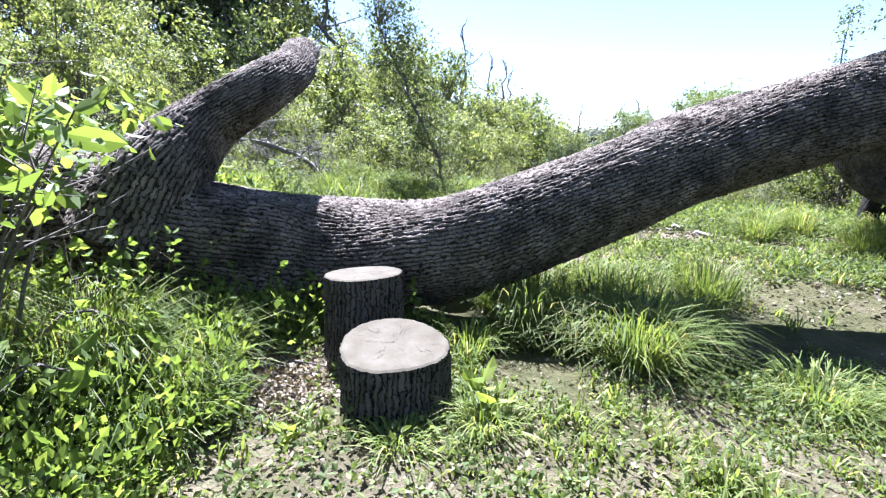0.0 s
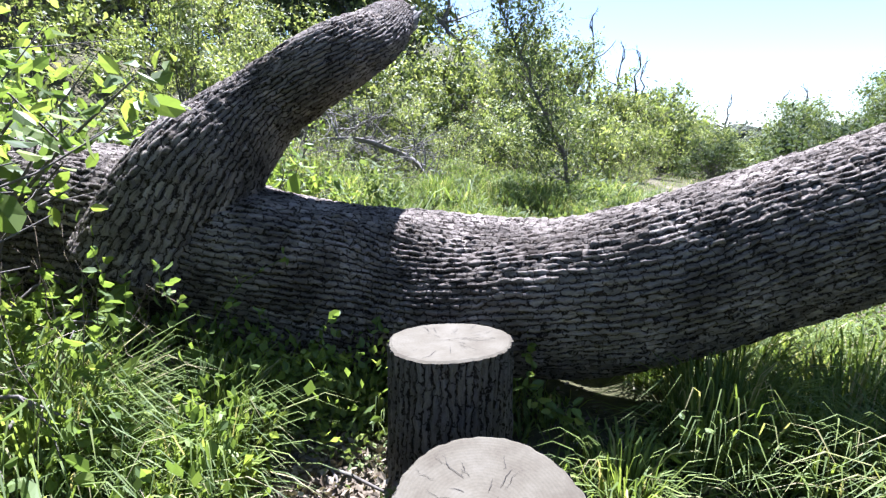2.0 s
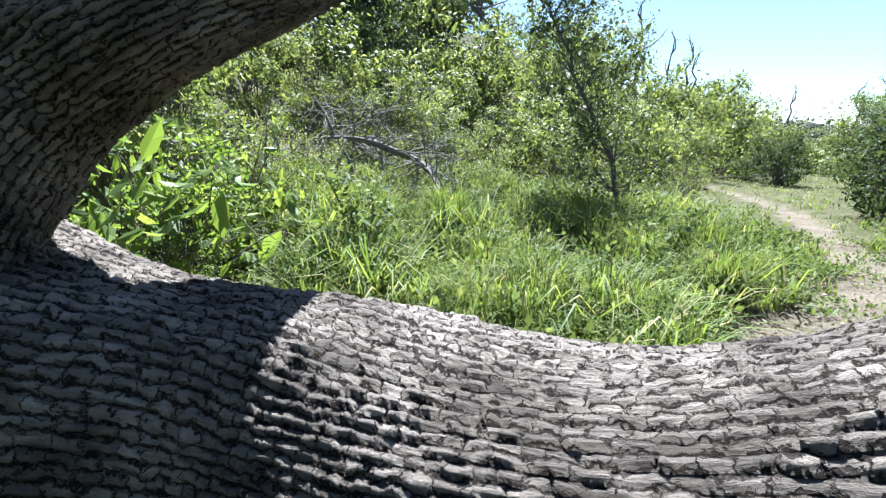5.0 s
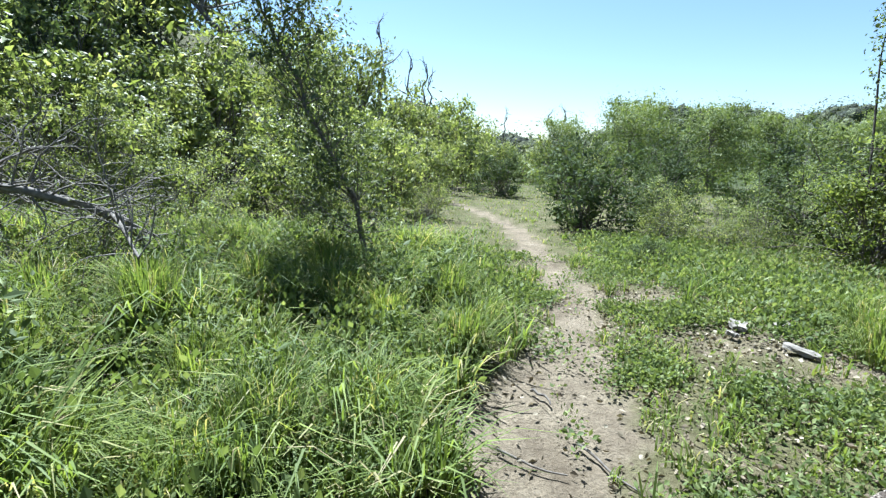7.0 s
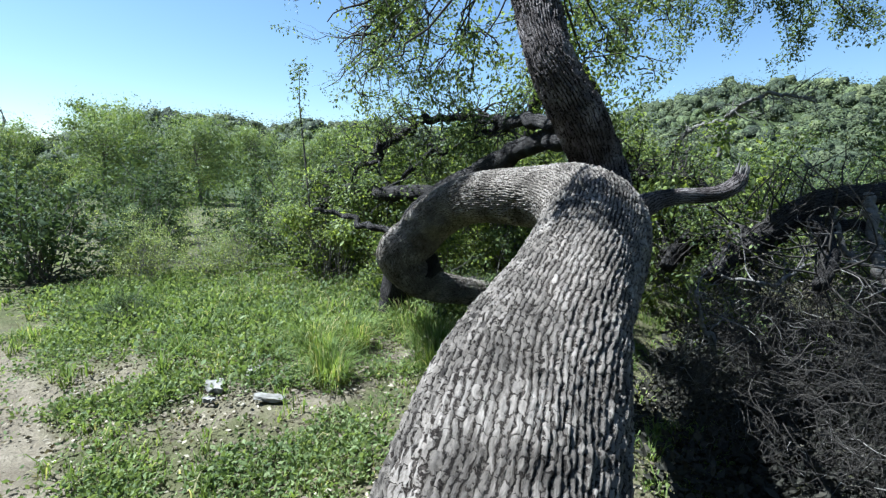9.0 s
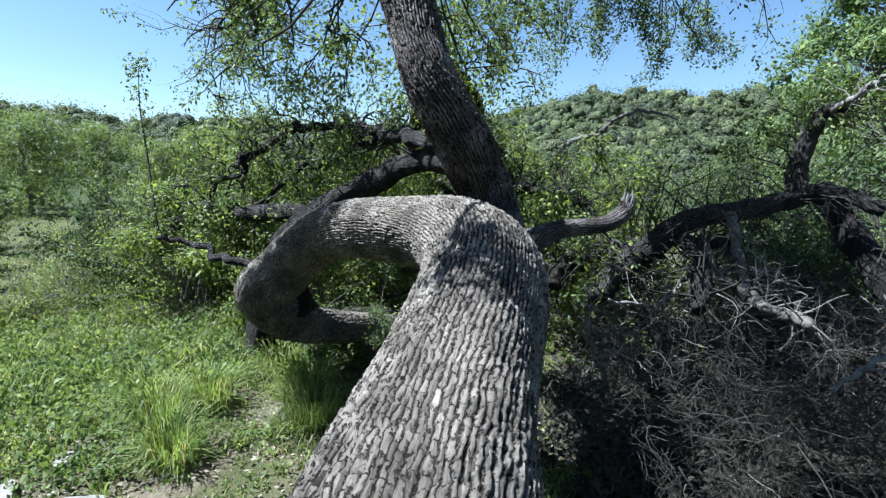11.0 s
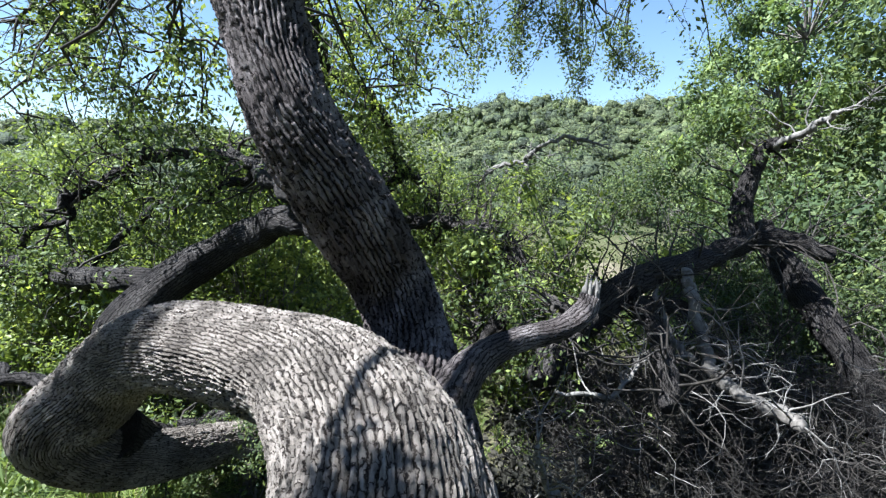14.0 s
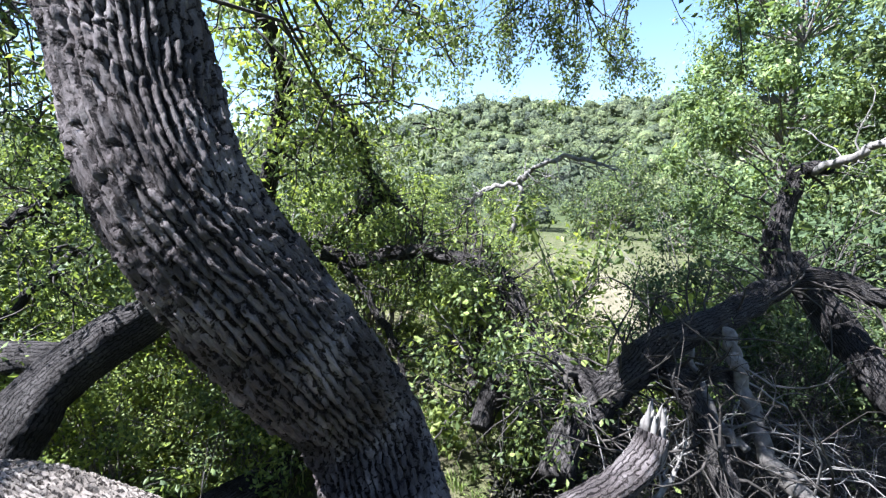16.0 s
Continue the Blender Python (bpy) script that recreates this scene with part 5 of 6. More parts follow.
def place_bare(me, x, y, turn, label, s=1.0):
    ob = new("bare_tree", me)
    ob.matrix_world = Matrix.Translation((x, y, float(ground_z(x, y)))) @ Matrix.Rotation(turn, 4, 'Z') @ Matrix.Scale(s, 4)
    tagged(ob, label, "dead tree", "bare trees")


place_bare(bare_tree(301, 6.0, 0.14, -0.9), -6.6, 17.2, 0.3, "crooked dark leafless tree on the bank")
SNAG = bare_tree(302, 7.0, 0.25, 0.6, 9)
for x, y, t, s in ((-1.6, 40.0, 0.4, 0.75), (-2.6, 42.0, 2.0, 0.75), (-0.6, 45.0, 3.3, 0.8), (8.0, 34.0, 1.0, 0.55), (7.2, 33.0, 4.0, 0.5), (5.0, 38.0, 2.4, 0.55), (-4.4, 38.0, 5.0, 0.8)):
    place_bare(SNAG, x, y, t, "dead grey snag above the far scrub", s)

# ---- dead boughs and dry stalks under the bank ----
rs = np.random.RandomState(83)
for rows in ([(-4.55, 4.8, 1.0, 0.014), (-4.25, 4.93, 1.22, 0.022), (-3.93, 5.04, 1.27, 0.03), (-3.58, 5.15, 1.25, 0.036), (-3.35, 5.25, 1.18, 0.04), (-2.9, 5.6, 0.9, 0.045), (-2.7, 5.8, 0.3, 0.05)],
             [(-4.2, 5.0, 1.75, 0.01), (-4.08, 5.06, 1.55, 0.016), (-3.93, 5.06, 1.28, 0.022), (-3.8, 5.2, 0.9, 0.025), (-3.7, 5.3, 0.3, 0.03)],
             [(-4.75, 4.75, 1.5, 0.01), (-4.62, 4.8, 1.2, 0.016), (-4.6, 4.8, 0.9, 0.02), (-4.5, 4.9, 0.3, 0.025)],
             [(-3.3, 5.3, 1.6, 0.008), (-3.7, 5.5, 1.55, 0.014), (-4.2, 5.7, 1.35, 0.02), (-4.6, 5.9, 0.8, 0.025), (-4.7, 6.0, 0.3, 0.03)],
             [(-2.4, 4.9, 0.75, 0.012), (-2.9, 5.4, 1.0, 0.02), (-3.6, 6.2, 0.9, 0.025), (-4.0, 6.8, 0.4, 0.03)]):
    c = spline(rows, 30)
    j, none = Joined(), []
    j.tube(c[:, :3], c[:, 3], 7)
    twigs_on(rows, rs, j, none, 0.09, 0.85, 0.012, 0.0, 0.04, 4)
    ob = thing("dead_bough", rows[-1][:3], "bare grey dead bough arching out of the shrubs", "branch", "dead boughs")
    me = j.mesh("dead_bough", M_DEAD)
    me.transform(Matrix.Translation(-Vector(rows[-1][:3])))
    part("branchwork", me, ob)
j = Joined()
for x0, x1, y0, y1, n, hh in ((-5.2, -2.0, 2.6, 6.5, 900, 0.8), (-2.6, -1.2, -0.9, 0.7, 420, 0.75), (-1.8, -0.85, -1.5, -0.95, 380, 0.32), (4.5, 7.0, 5.5, 8.5, 300, 0.7)):
    for _ in range(n):
        x, y = rs.uniform(x0, x1), rs.uniform(y0, y1)
        p, r = crooked(rs, (x, y, float(ground_z(x, y)) - 0.02), (rs.normal(0, 0.5), rs.normal(0, 0.5), 1), hh * rs.uniform(0.3, 1.2), rs.uniform(0.002, 0.0045), 5, 0.25, 0.08)
        j.tube(p, r, 3)
tagged(new("dry_stalks", j.mesh("dry_stalks", M_STALK)), "dry brown stalks of last year's weeds", "dry stalks", kind="stuff")

# ---- broad-leaved shrub beside the trunk's root ----
NEARB = shrub_meshes("near", 401, 1.75, 0.85, 40, 1000, 0.075, M_LEAF_BIG, 2, 0.13, 0.45, width=0.55)
NEARC = shrub_meshes("nearc", 402, 1.3, 0.7, 34, 800, 0.06, M_LEAF_BIG, 2, 0.12, 0.3, width=0.5)
for ms, x, y, s, t in ((NEARB, -1.75, -0.55, 0.95, 1.3), (NEARB, -2.3, -0.15, 0.95, 2.0), (NEARC, -2.4, -1.0, 1.0, 1.0), (NEARB, -3.4, 0.5, 1.0, 4.0), (NEARC, -3.0, 1.5, 0.8, 1.5),
                       (NEARB, -3.05, 2.45, 0.5, 5.0), (NEARC, -2.7, 2.2, 0.35, 0.6), (NEARC, -3.3, 3.0, 0.9, 2.2)):
    place_shrub(ms, x, y, s, t, "leafy_shrub", "young shrub with broad bright green leaves on thin arching stems", "shrub", "broad-leaved shrubs")


LARGE = shrub_meshes("large", 403, 1.0, 0.7, 24, 260, 0.15, M_LEAF_BIG, 2, 0.14, 0.4, width=0.42)
for x, y, s, u in ((-2.9, 2.2, 0.85, 0.4), (-3.5, 2.7, 0.9, 2.0)):
    place_shrub(LARGE, x, y, s, u, "leafy_shrub", "low shrub with long glossy green leaves behind the trunk", "shrub", "long-leaved shrubs")
HERB = [shrub_meshes("herb", 410 + i, 0.55, 0.34, 16, 620, 0.05, M_WEED, 1, 0.07, 0.3, M_LEAF_BIG, 0.42) for i in range(3)]
rs = np.random.RandomState(87)
for _ in range(46):
    x, y = rs.uniform(-4.6, 0.6), rs.uniform(2.8, 7.6)
    if trail_mask(np.array([x]), np.array([y]))[0] > 0.05 or math.hypot(x + 0.1, y - 2.5) < 0.75:
        continue
    place_shrub(HERB[rs.randint(3)], x, y, rs.uniform(0.6, 1.15), rs.uniform(0, 6), "herb_clump", "bushy green herb standing in the tall grass", "herb", "herb clumps")


# ---- sprigs, tufts and weeds ----
def sprig(x, y, h, seed, leaf=0.045):
    rs = np.random.RandomState(seed)
    ob = thing("vine_sprig", (x, y, float(ground_z(x, y))), "thin upright sprig with small heart-shaped leaves before the dark trunk", "weed", "vine sprigs")
    p, r = crooked(rs, (0, 0, -0.03), (rs.normal(0, 0.2), rs.normal(0, 0.2), 1), h, 0.0035, 9, 0.16)
    j = Joined()
    j.tube(p, r, 4)
    part("stalk", j.mesh("stalk", M_LEAF_BIG), ob)
    sp = np.repeat(p[2:], 3, 0) + rs.normal(0, 0.012, (3 * (len(p) - 2), 3))
    part("foliage", leaves_mesh("foliage", sp, rs.normal(size=sp.shape) * [1, 1, 0.5], leaf * rs.uniform(0.6, 1.3, len(sp)), M_LEAF_BIG, rs, 0.65, 2), ob)


for i, (x, y, h) in enumerate(((-1.27, 0.09, 0.75), (-1.13, 0.47, 0.66), (-0.95, 0.55, 0.5), (-1.35, 0.3, 0.6), (-0.8, 0.72, 0.62), (0.1, 0.78, 0.42), (0.32, 0.8, 0.3), (0.02, 0.83, 0.5), (-1.5, 0.2, 0.8),
                               (-0.62, 0.7, 0.35), (0.55, 0.86, 0.4), (-1.05, 0.2, 0.45), (-1.6, -0.1, 0.7), (-1.2, -0.2, 0.5), (-1.45, 0.45, 0.7), (-1.0, 0.7, 0.75), (-1.25, 0.62, 0.6), (-0.7, 0.62, 0.5), (-0.9, 0.3, 0.4), (-1.65, 0.35, 0.9), (-1.8, 0.1, 0.85),
                               (-1.4, -0.05, 0.6), (-1.7, -0.3, 0.8), (-1.1, -0.05, 0.4), (0.2, 0.7, 0.28), (-0.55, 0.82, 0.45), (0.75, 0.9, 0.3), (-1.3, 0.5, 0.45),
                               (-1.35, -0.25, 0.55), (-1.2, -0.35, 0.4), (-1.5, -0.35, 0.65), (-1.05, -0.3, 0.35), (-1.4, -0.45, 0.5), (-1.6, -0.2, 0.75), (-1.25, -0.12, 0.5), (-1.55, -0.05, 0.8),
                               (-1.28, 0.06, 0.9), (-1.2, 0.14, 0.72), (-1.36, 0.12, 1.0), (-1.12, 0.02, 0.6), (-1.3, -0.02, 0.82), (-1.18, 0.2, 0.55), (-1.42, 0.2, 0.95))):
    sprig(x, y, h, 500 + i)


def broad_weed(x, y, h, seed, leaf=0.11):
    rs = np.random.RandomState(seed)
    ob = thing("broad_weed", (x, y, float(ground_z(x, y))), "upright weed with large yellow-green leaves in the litter", "weed", "broad weeds")
    p, r = crooked(rs, (0, 0, -0.03), (0.1, 0, 1), h, 0.004, 6, 0.1)
    j = Joined()
    j.tube(p, r, 5)
    part("stalk", j.mesh("stalk", M_LEAF_BIG), ob)
    a = np.arange(11) * 2.4
    sp = p[rs.randint(1, 7, 11)]
    d = np.stack([np.cos(a), np.sin(a), rs.uniform(0.2, 1.0, 11)], 1)
    part("foliage", leaves_mesh("foliage", sp, d, leaf * rs.uniform(0.6, 1.2, 11), M_WEEDY, rs, 0.5, 2, d * [-0.4, -0.4, 0] + [0, 0, 1]), ob)


for i, (x, y, h, s) in enumerate(((-0.86, 0.02, 0.26, 0.12), (-0.8, -0.1, 0.16, 0.1), (-0.72, -0.3, 0.14, 0.1), (-1.3, -0.3, 0.2, 0.1), (0.42, 0.1, 0.2, 0.12), (0.5, -0.05, 0.16, 0.11), (-0.42, -0.32, 0.12, 0.09), (-1.5, -0.55, 0.3, 0.1))):
    broad_weed(x, y, h, 560 + i, s)


def tuft(x, y, h, r, n, seed, label="arching tuft of long green grass"):
    rs = np.random.RandomState(seed)
    a = rs.uniform(0, 6.283, n)
    q = r * 0.6 * np.sqrt(rs.uniform(0, 1, n))
    H = h * rs.uniform(0.35, 1.2, n)
    out = r * rs.uniform(0.1, 1.2, n)
    b = np.stack([q * np.cos(a), q * np.sin(a), np.full(n, -0.03)], 1)
    a2 = a + rs.normal(0, 0.4, n)
    d = np.stack([np.cos(a2), np.sin(a2), np.zeros(n)], 1)
    s = np.stack([-np.sin(a2), np.cos(a2), np.zeros(n)], 1) * (0.0032 * rs.uniform(0.6, 1.5, n))[:, None]
    up = np.array([0, 0, 1.0])
    P = lambda f, g: b + d * (out * f)[:, None] + up * (H * g)[:, None]  # noqa: E731
    rows = [(P(0, 0), 1), (P(0.12, 0.45), 1.1), (P(0.4, 0.85), 0.9), (P(0.75, 0.95), 0.6)]
    v = np.stack([w for p, k in rows for w in (p - s * k, p + s * k)] + [P(1.1, 0.78)], 1)
    base = np.arange(n)[:, None] * 9
    quads = np.concatenate([base + [2 * i, 2 * i + 1, 2 * i + 3, 2 * i + 2] for i in range(3)])
    me = raw_mesh("grass_tuft", v.reshape(-1, 3), quads, base + [6, 7, 8], M_GRASS)
    ob = new("grass_tuft", me)
    ob.location = (x, y, float(ground_z(x, y)))
    tagged(ob, label, "grass tuft", "grass tufts")
    return ob


k = 0
for x, y, h, r, n in ((1.3, 0.85, 0.36, 0.42, 420), (0.62, 1.02, 0.42, 0.3, 260), (1.05, 1.15, 0.35, 0.35, 260), (1.75, 1.3, 0.3, 0.35, 260), (2.1, 2.0, 0.4, 0.35, 240), (0.45, -0.12, 0.14, 0.2, 110),
                      (0.1, -0.33, 0.1, 0.18, 90), (2.2, 0.55, 0.2, 0.3, 200), (2.6, 0.3, 0.2, 0.3, 200), (-1.5, -0.25, 0.45, 0.4, 320), (-1.15, 0.1, 0.4, 0.35, 300), (-1.85, -0.6, 0.45, 0.4, 300), (-1.0, -0.35, 0.28, 0.3, 220),
                      (0.3, 0.62, 0.22, 0.2, 120), (-0.75, 0.75, 0.22, 0.2, 90), (-0.55, 2.9, 0.3, 0.4, 200), (-1.1, 2.8, 0.34, 0.45, 220), (-1.7, 2.9, 0.36, 0.45, 220), (4.5, 4.0, 0.35, 0.35, 240), (4.9, 4.3, 0.4, 0.35, 240),
                      (0.7, 1.5, 0.42, 0.35, 260), (1.25, 1.6, 0.42, 0.35, 260), (1.05, 1.95, 0.38, 0.35, 220), (1.6, 1.9, 0.36, 0.35, 220), (0.95, 0.95, 0.3, 0.3, 220), (1.45, 1.15, 0.32, 0.35, 240), (0.4, 1.75, 0.36, 0.3, 200),
                      (5.2, 4.9, 0.4, 0.4, 240), (4.1, 5.6, 0.3, 0.35, 220), (0.45, 5.4, 0.35, 0.3, 220), (0.2, 4.7, 0.35, 0.3, 220), (-0.9, 2.35, 0.24, 0.22, 160), (-1.35, 2.2, 0.26, 0.24, 160), (-1.9, 2.3, 0.3, 0.26, 180), (-2.2, 2.7, 0.32, 0.3, 200), (-0.55, 2.2, 0.2, 0.2, 130), (-1.6, 2.55, 0.3, 0.3, 200), (-1.3, -0.3, 0.36, 0.3, 240), (-1.1, -0.15, 0.3, 0.28, 220), (-1.45, -0.15, 0.42, 0.3, 240), (3.6, 4.6, 0.34, 0.3, 220), (3.9, 5.1, 0.38, 0.32, 240), (4.3, 5.0, 0.36, 0.3, 220)):
    k += 1
    tuft(x, y, h, r, int(n * 1.8), 600 + k)
rs = np.random.RandomState(89)
for _ in range(26):
    x, y = rs.uniform(-3.2, 0.35), rs.uniform(2.9, 6.6)
    if trail_mask(np.array([x]), np.array([y]))[0] > 0.05 or math.hypot(x + 0.07, y - 2.64) < 0.6:
        continue
    k += 1
    tuft(x, y, rs.uniform(0.36, 0.56), rs.uniform(0.24, 0.36), 460, 600 + k, "tall leaning tuft of fresh green meadow grass")


def trunk_clear(x, y):
    """0 under the fallen trunk and the stumps, 1 elsewhere."""
    d = np.full(np.shape(x), 9.0)
    for p in spline(TRUNK[:4], 40):
        d = np.minimum(d, np.hypot(x - p[0], y - p[1]) - 0.25)
    for sx, sy, sr in ((0, 0.03, 0.27), (-0.34, 0.57, 0.24), (-0.1, 1.99, 0.22), (-0.07, 2.64, 0.3)):
        d = np.minimum(d, np.hypot(x - sx, y - sy) - sr)
    return (d > 0).astype(float)


def grass(name, n, box, hgt, label, seed, keep, width=0.005, lean=0.6, per=14, apart=0.035):
    rs = np.random.RandomState(seed)
    # blades stand in bunches
    nb = n // per
    bx, by = rs.uniform(box[0], box[1], nb), rs.uniform(box[2], box[3], nb)
    ok = rs.uniform(0, 1, nb) < keep(bx, by)
    bx, by = bx[ok], by[ok]
    hb = hgt * np.clip(0.8 + 0.5 * waves(bx, by, 2.6, seed), 0.25, 2.0) * rs.uniform(0.6, 1.3, len(bx))
    x = np.repeat(bx, per) + rs.normal(0, apart, len(bx) * per)
    y = np.repeat(by, per) + rs.normal(0, apart, len(bx) * per)
    H = np.repeat(hb, per) * rs.uniform(0.4, 1.2, len(x))
    ok = (trunk_clear(x, y) > 0) if box[2] < 3 else np.ones(len(x), bool)
    x, y, H = x[ok], y[ok], H[ok]
    n = len(x)
    z = ground_z(x, y) - 0.03
    a = rs.uniform(0, 6.283, n)
    dirx, diry = np.cos(a), np.sin(a)
    l = H * lean * rs.uniform(0.2, 1.9, n)
    w = width * rs.uniform(0.6, 1.5, n)
    sx, sy = -diry * w, dirx * w
    P = lambda f, g, s: np.stack([x + dirx * l * f + sx * s, y + diry * l * f + sy * s, z + H * g], 1)  # noqa: E731
    tip = rs.uniform(0.62, 1.0, n)
    v = np.stack([P(0, 0, -1), P(0, 0, 1), P(0.18, 0.5, 1.0), P(0.18, 0.5, -1.0), P(0.55, 0.86, 0.75), P(0.55, 0.86, -0.75), P(1.0, tip, 0)], 1)
    b = np.arange(n)[:, None] * 7
    me = raw_mesh(name, v.reshape(-1, 3), np.concatenate([b + [0, 1, 2, 3], b + [3, 2, 4, 5]]), b + [5, 4, 6], M_GRASS)
    return tagged(new(name, me), label, "grass", kind="stuff")


def off_path(x, y):
    return np.clip(1 - 1.2 * trail_mask(x, y), 0.004, 1)


def weeds(name, n, box, rad, label, seed, keep, leaf=0.045, mat=None, lift=0.05, shape=2):
    """Low broad-leaved weeds: rosettes of a few leaves close to the soil."""
    rs = np.random.RandomState(seed)
    x, y = rs.uniform(box[0], box[1], n), rs.uniform(box[2], box[3], n)
    ok = (rs.uniform(0, 1, n) < keep(x, y)) & (trunk_clear(x, y) > 0)
    x, y = x[ok], y[ok]
    n, per = len(x), 9
    c = np.stack([x, y, ground_z(x, y)], 1)
    hs = rs.uniform(0.2, 1.0, (n, 1, 1))
    pos = c[:, None] + rs.normal(size=(n, per, 3)) * np.array([rad, rad, 0.0]) + np.concatenate([np.zeros((n, per, 2)), rs.uniform(0.0, lift * 2, (n, per, 1)) * hs], 2)
    along = (pos - c[:, None]) * np.array([1, 1, 0.3]) + rs.normal(0, 0.02, pos.shape) + np.array([0, 0, 0.015])
    me = leaves_mesh(name, pos.reshape(-1, 3), along.reshape(-1, 3), leaf * rs.uniform(0.5, 1.4, n * per), mat or M_LEAF_BIG, rs, 0.6, shape)
    return tagged(new(name, me), label, "weeds", kind="stuff")


grass("grass", 100000, (-4.0, 4.0, -2.2, 1.2), 0.11, "short bright green grass in front of the fallen trunk", 51, lambda x, y: off_path(x, y) * (0.5 + 0.45 * waves(x, y, 2.6, 3)))
grass("grass", 90000, (-6.0, 9.5, 1.2, 9.0), 0.15, "meadow grass behind the fallen trunk", 52, lambda x, y: off_path(x, y) * np.clip(0.55 + 0.6 * waves(x, y, 2.1, 5), 0.25, 1))
grass("grass", 130000, (-5.5, 1.0, 2.6, 9.5), 0.36, "tall lush green grass on the bank side", 53, lambda x, y: off_path(x, y) * sst(0.9, -0.3, x) * (0.7 + 0.3 * waves(x, y, 1.0, 2)), 0.006, 0.75)
grass("grass", 30000, (2.6, 8.5, 5.2, 11.0), 0.22, "tall grass between path and fallen crown", 55, lambda x, y: off_path(x, y) * sst(2.4, 3.6, x) * (0.7 + 0.3 * waves(x, y, 1.0, 2)), 0.006, 0.7)
grass("grass", 36000, (-8, 24.0, 8.5, 30.0), 0.13, "far meadow grass", 54, lambda x, y: off_path(x, y) * (trail_mask(x, y) < 0.05), 0.008, 0.9, 5, 0.1)
grass("grass", 16000, (9, 40.0, -12.0, 9.0), 0.2, "sparse grass of the sunny clearing", 56, lambda x, y: 0.25 * off_path(x, y), 0.012, 0.5)
grass("grass", 26000, (-6.0, 8.0, -7.5, -2.0), 0.12, "short grass of the clearing", 72, lambda x, y: 0.7 + 0.3 * waves(x, y, 1.6, 2), 0.006, 0.6, 8, 0.06)
weeds("weeds", 6500, (-3.0, 3.2, -2.0, 1.1), 0.035, "low broad-leaved weeds in the grass", 57, lambda x, y: off_path(x, y) * (0.45 + 0.45 * waves(x, y, 1.7, 1)), 0.034, M_WEED, 0.05, 1)
weeds("weeds", 21000, (0.8, 6.5, 2.4, 9.0), 0.035, "low broad-leaved weeds beside the path", 58, lambda x, y: np.clip(1 - 0.85 * trail_mask(x, y), 0.0, 1) * np.clip(0.3 + 0.95 * waves(x, y, 2.7, 1), 0.03, 1), 0.04, M_WEED, 0.06, 1)
weeds("weeds", 5600, (-4.5, 1.0, 2.3, 9.0), 0.05, "leafy weeds among the tall grass", 59, lambda x, y: off_path(x, y) * np.clip(0.35 + 0.8 * waves(x, y, 2.2, 6), 0.05, 1), 0.055, M_WEED, 0.26, 1)
weeds("weeds", 9000, (2.6, 8.0, 5.0, 10.5), 0.06, "leafy knee-high weeds between path and fallen crown", 71, lambda x, y: off_path(x, y) * sst(2.4, 3.4, x) * (0.6 + 0.4 * waves(x, y, 1.2, 4)), 0.055, M_WEED, 0.17, 1)
weeds("weeds", 3500, (-2.8, -0.7, -1.2, 0.9), 0.05, "leafy weeds by the root of the fallen trunk", 65, lambda x, y: off_path(x, y) * 0.8 + 0 * x, 0.045, M_LEAF_BIG, 0.2, 1)
weeds("leaf_litter", 1500, (-2.0, 3.0, -2.0, 1.3), 0.12, "pale dry leaves and straw scattered on the soil", 66, lambda x, y: 0.5 + 0 * x, 0.03, M_LITTER, 0.004, 1)
weeds("leaf_litter", 260, (-0.95, -0.3, -0.15, 0.6), 0.06, "brown dead leaves on bare dirt beside the stump", 67, lambda x, y: 0.9 + 0 * x, 0.035, M_LITTER, 0.004, 1)
# litter floor added to darken the ground below the brush like shade
weeds("leaf_litter", 7500, (3.7, 9.8, -2.6, 2.2), 0.09, "near-black leaves added for the deep shade under the dead brush", 68, lambda x, y: sst(1.15, 0.75, np.hypot((x - 6.9) / 3.2, (y - 0.1) / 2.4) + 0.12 * waves(x, y, 2.3, 1.0)), 0.075, M_MULCH_SHADE, 0.12, 1)
weeds("leaf_litter", 6000, (-1.5, 5.5, 1.8, 7.0), 0.14, "dry brown leaves scattered on the soil", 60, lambda x, y: 0.38 - 0.35 * (trail_mask(x, y) > 0.6), 0.042, M_LITTER, 0.004, 1)


# ---- stones and sticks ----
def stone(x, y, z, size, seed, turn):
    rs = np.random.RandomState(seed)
    bm = bmesh.new()
    bmesh.ops.create_icosphere(bm, subdivisions=3, radius=1.0)
    ph = rs.uniform(0, 6, 3)
    for v in bm.verts:
        f = 1 + 0.15 * math.sin(v.co.x * 3 + ph[0]) + 0.12 * math.sin(v.co.y * 4 + ph[1])
        c = Vector((max(-0.7, min(0.7, v.co.x)), max(-0.65, min(0.65, v.co.y)), max(-0.5, min(0.5, v.co.z)))) * f
        v.co = Vector((c.x * size[0], c.y * size[1], c.z * size[2])) + Vector(noise.noise_vector(v.co * 2.5 + Vector(ph))) * 0.012
    me = bpy.data.meshes.new("stone")
    bm.to_mesh(me)
    bm.free()
    me.materials.append(M_STONE)
    ob = new("stone", me)
    ob.matrix_world = Matrix.Translation((x, y, z)) @ Matrix.Rotation(turn, 4, 'Z') @ Matrix.Rotation(0.12, 4, 'X')
    tagged(ob, "flat pale limestone slab lying on bare soil", "stone", "flat stones")


